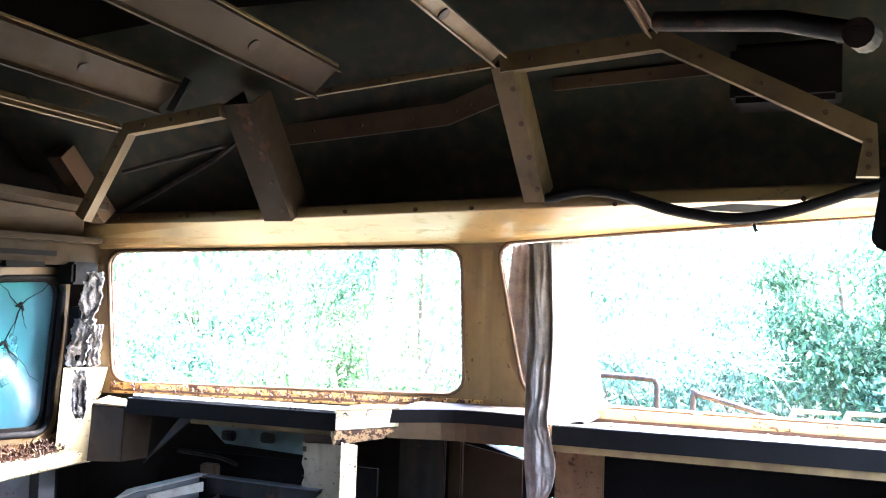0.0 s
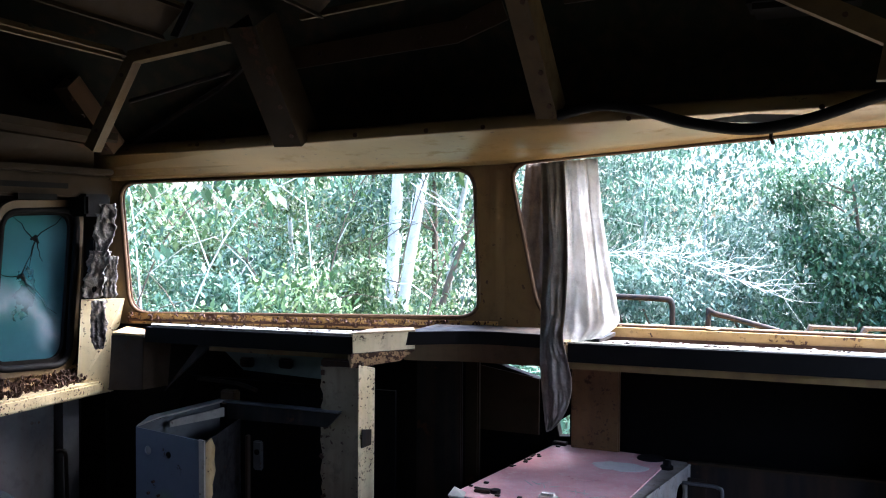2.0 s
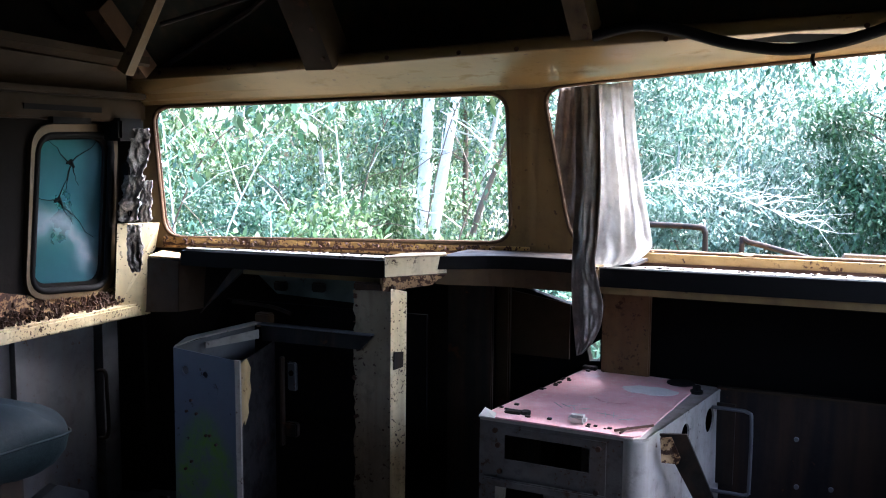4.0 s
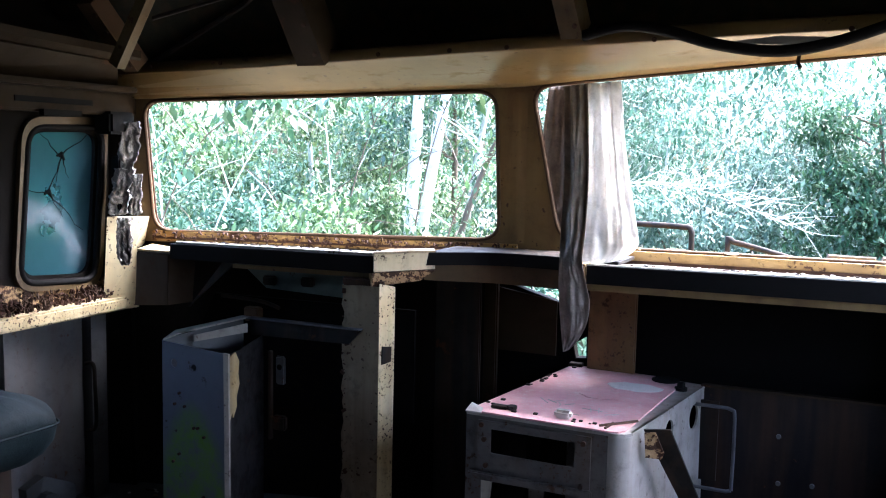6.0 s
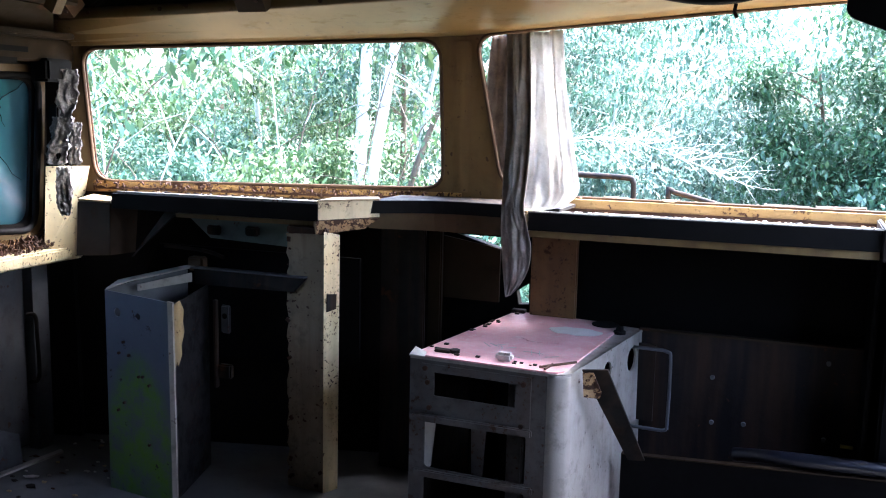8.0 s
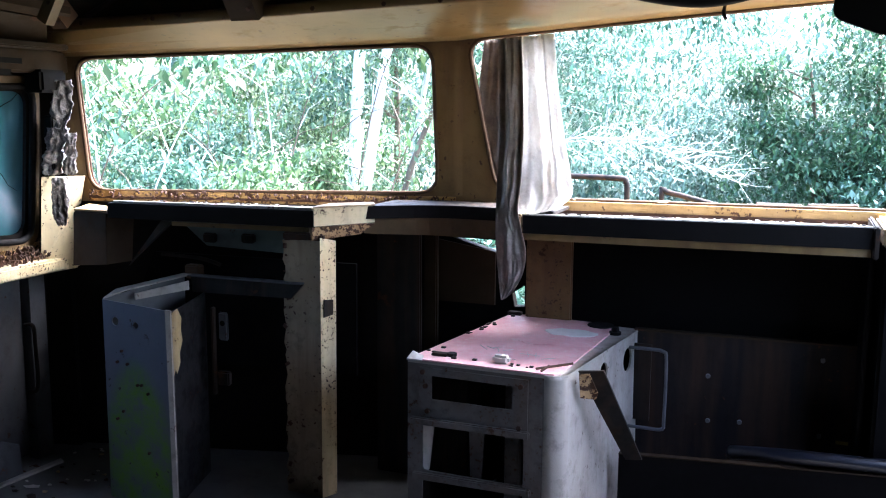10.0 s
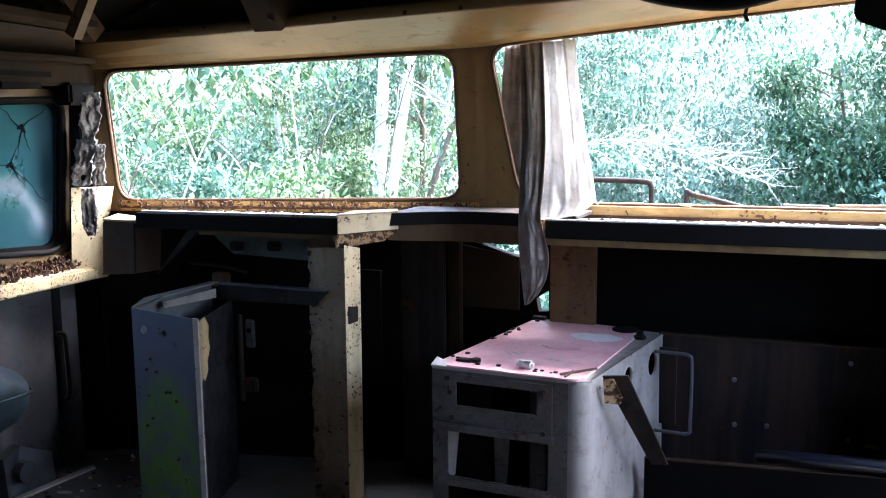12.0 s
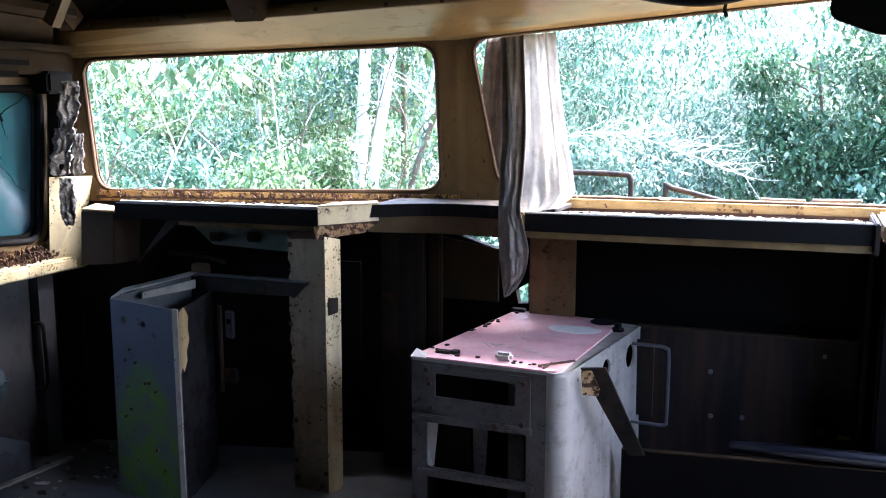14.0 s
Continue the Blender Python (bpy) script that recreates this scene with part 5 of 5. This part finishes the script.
single("mirror_tube", tube(B(), smooth_line([(-0.492, 3.4, 0.39), (-0.49, 3.4, 0.74), (-0.47, 3.4, 0.752), (-0.32, 3.4, 0.718), (-0.2, 3.38, 0.69)], 3), 0.010, 8), DARK_STEEL, "rusty bent tube outside the windscreen", "tube", smooth=True)
nose = thing("bus_nose", (-0.8, 2.9, -0.8), "rusted flat nose plate of the bus below the windscreen", "bus nose")
part("body", prism(B(), [(-0.66, 2.51, 0.37), (0.75, 2.57, 0.37), (0.75, 3.45, 0.37), (-0.66, 3.42, 0.37)], (0, 0, 0.03)), CREAM_RUST, nose)
part("front_lip", prism(B(), [(-0.66, 3.42, 0.30), (0.75, 3.45, 0.30), (0.75, 3.45, 0.40), (-0.66, 3.42, 0.40)], (0, 0.02, 0)), CREAM_RUST, nose)
for i, (x, y, l, a) in enumerate(((-0.15, 3.4, 0.28, 0.1), (0.02, 3.42, 0.3, 0.05), (0.2, 3.35, 0.2, 0.3))):
    single("fallen_branch", tube(B(), [(x - l / 2, y, 0.41), (x, y + 0.02, 0.72), (x + l / 2, y - 0.02, 0.735 - a * 0.1)], [0.008, 0.012, 0.006], 6), BARK, "fallen dead branch lying on the nose", "branch")

# ---- outside: ground and forest ----
gb = B()
N = 40
gv = [[gb.verts.new((-90 + 180 * i / N, -60 + 180 * j / N, -0.8 + 0.25 * noise.noise(Vector((i * 0.6, j * 0.6, 0))))) for j in range(N + 1)] for i in range(N + 1)]
for i in range(N):
    for j in range(N):
        gb.faces.new((gv[i][j], gv[i + 1][j], gv[i + 1][j + 1], gv[i][j + 1]))
single("ground", gb, EARTH, "forest floor of earth and leaf litter", "ground", kind="structure")


def leaves(name, centres, radii, counts, size, mat, parent, seed, label="", flat=0.8):
    """A crown of many small bent leaves in uneven clumps."""
    rs = np.random.RandomState(seed)
    C = []
    for c, r, n in zip(centres, radii, counts):
        d = rs.normal(size=(n, 3))
        d /= np.linalg.norm(d, axis=1)[:, None] + 1e-6
        C.append(np.array(c) + d * (rs.rand(n, 1) ** 0.45) * np.array(r))
    C = np.concatenate(C)
    n = len(C)
    ax = rs.normal(size=(n, 3))
    ax[:, 2] -= 0.5
    ax /= np.linalg.norm(ax, axis=1)[:, None]
    up = rs.normal(size=(n, 3)) * (1 - flat) + np.array([0, 0, 1.0])
    sd = np.cross(ax, up)
    sd /= np.linalg.norm(sd, axis=1)[:, None] + 1e-6
    nn = np.cross(sd, ax)
    s = size * (0.5 + 1.1 * rs.rand(n, 1) ** 2)
    w = s * 0.21
    V = np.stack([C, C + ax * s * 0.45 + sd * w - nn * s * 0.05, C + ax * s - nn * s * 0.14, C + ax * s * 0.45 - sd * w - nn * s * 0.05], 1).reshape(-1, 3)
    me = bpy.data.meshes.new(name)
    me.vertices.add(len(V))
    me.vertices.foreach_set("co", V.ravel())
    I = np.arange(n)[:, None] * 4
    F = np.concatenate([I, I + 1, I + 2, I, I + 2, I + 3], 1).reshape(-1)
    me.loops.add(len(F))
    me.loops.foreach_set("vertex_index", F)
    me.polygons.add(n * 2)
    me.polygons.foreach_set("loop_start", np.arange(n * 2) * 3)
    me.update(calc_edges=True)
    me.materials.append(mat)
    ob = new(name, me)
    if parent:
        ob.parent = parent
        ob.matrix_parent_inverse = Matrix.Translation(-parent.location)
    return tagged(ob, label, kind="stuff")


GZ = -0.85


def tree(x, y, h, spread, n, size, mat, bark, r0, seed, label, low=0.25, lean=(0, 0), clumps=14):
    rs = random.Random(seed)
    t = thing("tree", (x, y, GZ), label, "tree", "forest trees")
    top = Vector((x + lean[0], y + lean[1], GZ + h))
    pts = smooth_line([(x, y, GZ - 0.1), (x + lean[0] * 0.3 + rs.uniform(-0.1, 0.1), y + lean[1] * 0.3, GZ + h * 0.33), (x + lean[0] * 0.65 + rs.uniform(-0.1, 0.1), y + lean[1] * 0.65, GZ + h * 0.66), top], 4)
    part("trunk", tube(B(), pts, [r0 * (1 - 0.75 * i / (len(pts) - 1)) for i in range(len(pts))], 9), bark, t, "", True)
    centres, radii, counts = [], [], []
    for k in range(clumps):
        f = low + (1 - low) * (k + rs.random()) / clumps
        p = pts[min(int(f * (len(pts) - 1)), len(pts) - 1)]
        a = rs.random() * math.tau
        d = spread * (0.35 + 0.65 * rs.random()) * (1.1 - 0.5 * f)
        q = p + Vector((math.cos(a) * d, math.sin(a) * d, 0.15 * d + rs.uniform(-0.1, 0.3)))
        part("limb", tube(B(), [p, p.lerp(q, 0.5) + Vector((0, 0, 0.1 * d)), q], [r0 * 0.3, r0 * 0.18, r0 * 0.07], 5), bark, t)
        centres.append(q)
        rr = spread * rs.uniform(0.3, 0.55)
        radii.append((rr, rr, rr * 0.6))
        counts.append(int(n / clumps * rs.uniform(0.6, 1.4)))
    leaves("crown", centres, radii, counts, size, mat, t, seed)
    return t


def shrub(x, y, h, spread, n, size, mat, seed, label):
    rs = random.Random(seed)
    t = thing("shrub", (x, y, GZ), label, "shrub", "undergrowth")
    centres, radii, counts = [], [], []
    stems = B()
    for k in range(9):
        a = rs.random() * math.tau
        d = spread * rs.random()
        q = Vector((x + math.cos(a) * d, y + math.sin(a) * d, GZ + h * rs.uniform(0.25, 1.0)))
        tube(stems, [(x + math.cos(a) * 0.1, y + math.sin(a) * 0.1, GZ - 0.05), Vector((x, y, GZ)).lerp(q, 0.5) + Vector((0, 0, 0.15)), q], [0.02, 0.014, 0.005], 5)
        centres.append(q)
        rr = spread * rs.uniform(0.3, 0.5)
        radii.append((rr, rr, rr * 0.75))
        counts.append(int(n / 9 * rs.uniform(0.6, 1.4)))
    part("stems", stems, BARK, t)
    leaves("foliage", centres, radii, counts, size, mat, t, seed)
    return t


def polar(az, d):
    """A place d metres off, az degrees left of straight ahead."""
    return -d * math.sin(radians(az)), d * math.cos(radians(az))


# two pale trunks close together, and a darker bending one
PALE = "tall slender tree with a pale grey-white trunk"
tree(-3.93, 7.5, 7.5, 1.1, 3000, 0.09, LEAF_WARM, BARK_PALE, 0.070, 11, PALE, 0.5, (0.55, 0.0))
tree(-3.86, 7.35, 7.0, 1.1, 2600, 0.09, LEAF_WARM, BARK_PALE, 0.060, 12, PALE, 0.5, (1.3, 0.1))
tree(-3.55, 7.2, 4.2, 0.9, 1800, 0.09, LEAF_WARM, BARK, 0.035, 13, "thin dark leaning sapling", 0.5, (1.4, 0.2))
fr = random.Random(77)
tree_gap = lambda a: 33.5 < a < 43
WARM = "young forest tree with bright yellow-green leaves"
COOL = "forest tree with blue-green leaves"
for i in range(12):
    az, d = 22 + 30 * (i + fr.random()) / 12, fr.uniform(8.2, 12)
    x, y = polar(az, d)
    tree(x, y, fr.uniform(1.5, 1.9) if 34 < az < 42 else fr.uniform(3.8, 4.8), 0.9 if 29 < az < 46 else 1.3, 13000, 0.062, LEAF_WARM if i % 3 else LEAF_COOL, BARK if i % 2 else BARK_PALE, 0.045, 100 + i, WARM, 0.15, (fr.uniform(-0.8, 0.8), 0))
for i in range(9):
    az, d = 23 + 30 * (i + fr.random()) / 9, fr.uniform(6.0, 7.6)
    x, y = polar(az, d)
    shrub(x, y, fr.uniform(1.2, 1.8) if az > 31 or az < 25 else fr.uniform(1.0, 1.4), 0.8, 9500, 0.058, LEAF_COOL if i % 2 else LEAF_WARM, 200 + i, "dense leafy green undergrowth shrub")
for i in range(9):
    az, d = -12 + 33 * (i + fr.random()) / 9, fr.uniform(10, 15)
    x, y = polar(az, d)
    tree(x, y, fr.uniform(3.5, 4.5) if abs(az - 7) > 4 else fr.uniform(2.8, 3.5), 1.6, 11500, 0.07, LEAF_COOL if i % 2 else LEAF_HAZE, BARK_PALE, 0.028, 300 + i, COOL, 0.12, (fr.uniform(-0.6, 0.6), 0))
for i in range(8):
    az, d = -12 + 34 * (i + fr.random()) / 8, fr.uniform(7.5, 9.5)
    x, y = polar(az, d)
    shrub(x, y, fr.uniform(1.2, 1.9), 0.9, 9000, 0.062, LEAF_HAZE if 3 < az < 14 else LEAF_COOL, 400 + i, "blue-green leafy undergrowth shrub")
for i, (az, d, h) in enumerate(((0, 8.2, 2.3), (-3.5, 8.3, 2.7), (-8, 8.0, 3.4))):
    x, y = polar(az, d)
    tree(x, y, h, 0.95, 17000, 0.06, LEAF_DARK, BARK, 0.04, 500 + i, "dense dark green tree at the clearing's edge", 0.1)
# trees added along both flanks and behind, to shape the side light
for i in range(14):
    az = 60 + 250 * i / 14
    d = fr.uniform(9, 12) if az > 215 else fr.uniform(6.5, 10)
    x, y = polar(az, d)
    tree(x, y, fr.uniform(3.5, 5.5), 1.6, 1800, 0.20, LEAF_COOL if i % 2 else LEAF_WARM, BARK, 0.08, 600 + i, "forest tree added beside the bus to shape side light", 0.15)
# far wood: haze in the pale leaf colour, shaded gaps in the dark
fc, fc_left = [], []
for i in range(150):
    az = -25 + 95 * i / 150
    x, y = polar(az, fr.uniform(14, 24))
    (fc if az < 19 else fc_left).append((x, y, GZ + fr.uniform(0.2, 2.0 if tree_gap(az) else 4.2)))
for cs, mat, sd, lab in ((fc, LEAF_HAZE, 900, "distant forest wall, haze put into its pale green"), (fc_left, LEAF_DARK, 901, "distant forest wall, shaded gaps put into its dark green")):
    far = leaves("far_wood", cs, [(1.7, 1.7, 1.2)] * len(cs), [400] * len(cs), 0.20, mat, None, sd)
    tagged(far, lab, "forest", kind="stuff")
# white dead branches in the clearing
dead = thing("dead_branch", (-0.9, 6.5, GZ), "bleached dead branches with forked twigs", "dead branch")
tube_pts = smooth_line([(-1.9, 6.9, GZ), (-1.95, 6.8, 0.3), (-1.75, 6.6, 0.78), (-1.3, 6.5, 0.86), (-0.8, 6.5, 0.72), (-0.35, 6.5, 0.55)], 5)
part("bough", tube(B(), tube_pts, [0.007 * (1 - 0.75 * i / len(tube_pts)) for i in range(len(tube_pts))], 6), WHITE, dead, "", True)
tw = random.Random(5)
for k in range(64):
    p = tube_pts[10 + int(k / 64 * (len(tube_pts) - 11))]
    a = tw.uniform(-0.6, 1.2)
    l = tw.uniform(0.1, 0.42)
    q = p + Vector((math.cos(a) * l, tw.uniform(-0.2, 0.2), math.sin(a) * l * (1 if k % 3 else -0.7)))
    part("twig", tube(B(), [p, p.lerp(q, 0.5) + Vector((0, 0, tw.uniform(-0.04, 0.06))), q], [0.0018, 0.0013, 0.0006], 4), BARK_PALE, dead)

# overhanging branch with larger leaves near the windscreen
ob_x, ob_y = polar(52, 5.0)
over_tree = thing("overhanging_tree", (ob_x, ob_y, GZ), "near tree with larger dark green leaves on a drooping branch", "tree")
part("trunk", tube(B(), smooth_line([(ob_x, ob_y, GZ - 0.1), (ob_x + 0.1, ob_y, 0.6), (ob_x + 0.05, ob_y + 0.05, 3.2)], 5), [0.07 - 0.003 * k for k in range(11)], 8), BARK, over_tree, "", True)
bx, by = polar(36, 5.0)
bough = smooth_line([(ob_x + 0.08, ob_y, 1.5), (ob_x * 0.6 + bx * 0.4, ob_y * 0.6 + by * 0.4, 1.62), (bx, by, 1.35)], 8)
part("branch", tube(B(), bough, [0.022 - 0.001 * k for k in range(len(bough))], 6), BARK, over_tree, "", True)
leaves("foliage", [p + Vector((0, 0, -0.05)) for p in bough[3:]], [(0.28, 0.28, 0.20)] * len(bough[3:]), [90] * len(bough[3:]), 0.075, LEAF_DARK, over_tree, 991)
# thin pale saplings and twigs among the undergrowth
sp = random.Random(15)
for i in range(18):
    az, d = sp.uniform(23, 50), sp.uniform(5.6, 7.6)
    x, y = polar(az, d)
    lx = sp.uniform(-1.6, 1.6)
    h = sp.uniform(1.2, 1.6) if 35 < az < 41 else sp.uniform(1.9, 3.4)
    st_ = thing("sapling", (x, y, GZ), "thin bare sapling stem with forked twigs", "sapling", "saplings")
    pts = smooth_line([(x, y, GZ - 0.05), (x + lx * 0.15, y, GZ + h * 0.4), (x + lx * 0.5, y + 0.1, GZ + h * 0.75), (x + lx, y + 0.2, GZ + h * 0.88)], 5)
    part("stem", tube(B(), pts, [0.009 * (1 - 0.7 * k / len(pts)) for k in range(len(pts))], 5), BARK if i % 3 else BARK_PALE, st_, "", True)
    for k in range(5):
        p = pts[4 + k * 2 if 4 + k * 2 < len(pts) else -1]
        q = p + Vector((sp.uniform(-0.6, 0.6), sp.uniform(-0.2, 0.2), sp.uniform(0.0, 0.5)))
        part("twig", tube(B(), [p, p.lerp(q, 0.5) + Vector((0, 0, 0.05)), q], [0.005, 0.0035, 0.002], 4), BARK if k % 2 else BARK_PALE, st_)
    leaves("leaf_tuft", [pts[-1], pts[-3], pts[-6]], [(0.25, 0.25, 0.18)] * 3, [90] * 3, 0.055, LEAF_WARM if i % 3 else LEAF_COOL, st_, 1200 + i)
# low plants in front of the bus, seen through the rusted gaps
lp = random.Random(61)
low = leaves("low_plants", [(lp.uniform(-3.2, -0.4), lp.uniform(4.6, 6.4), GZ + lp.uniform(0.1, 1.0)) for _ in range(60)], [(0.35, 0.35, 0.22)] * 60, [170] * 60, 0.075, LEAF_COOL, None, 1500)
tagged(low, "low leafy green plants on the forest floor", "plants", kind="stuff")
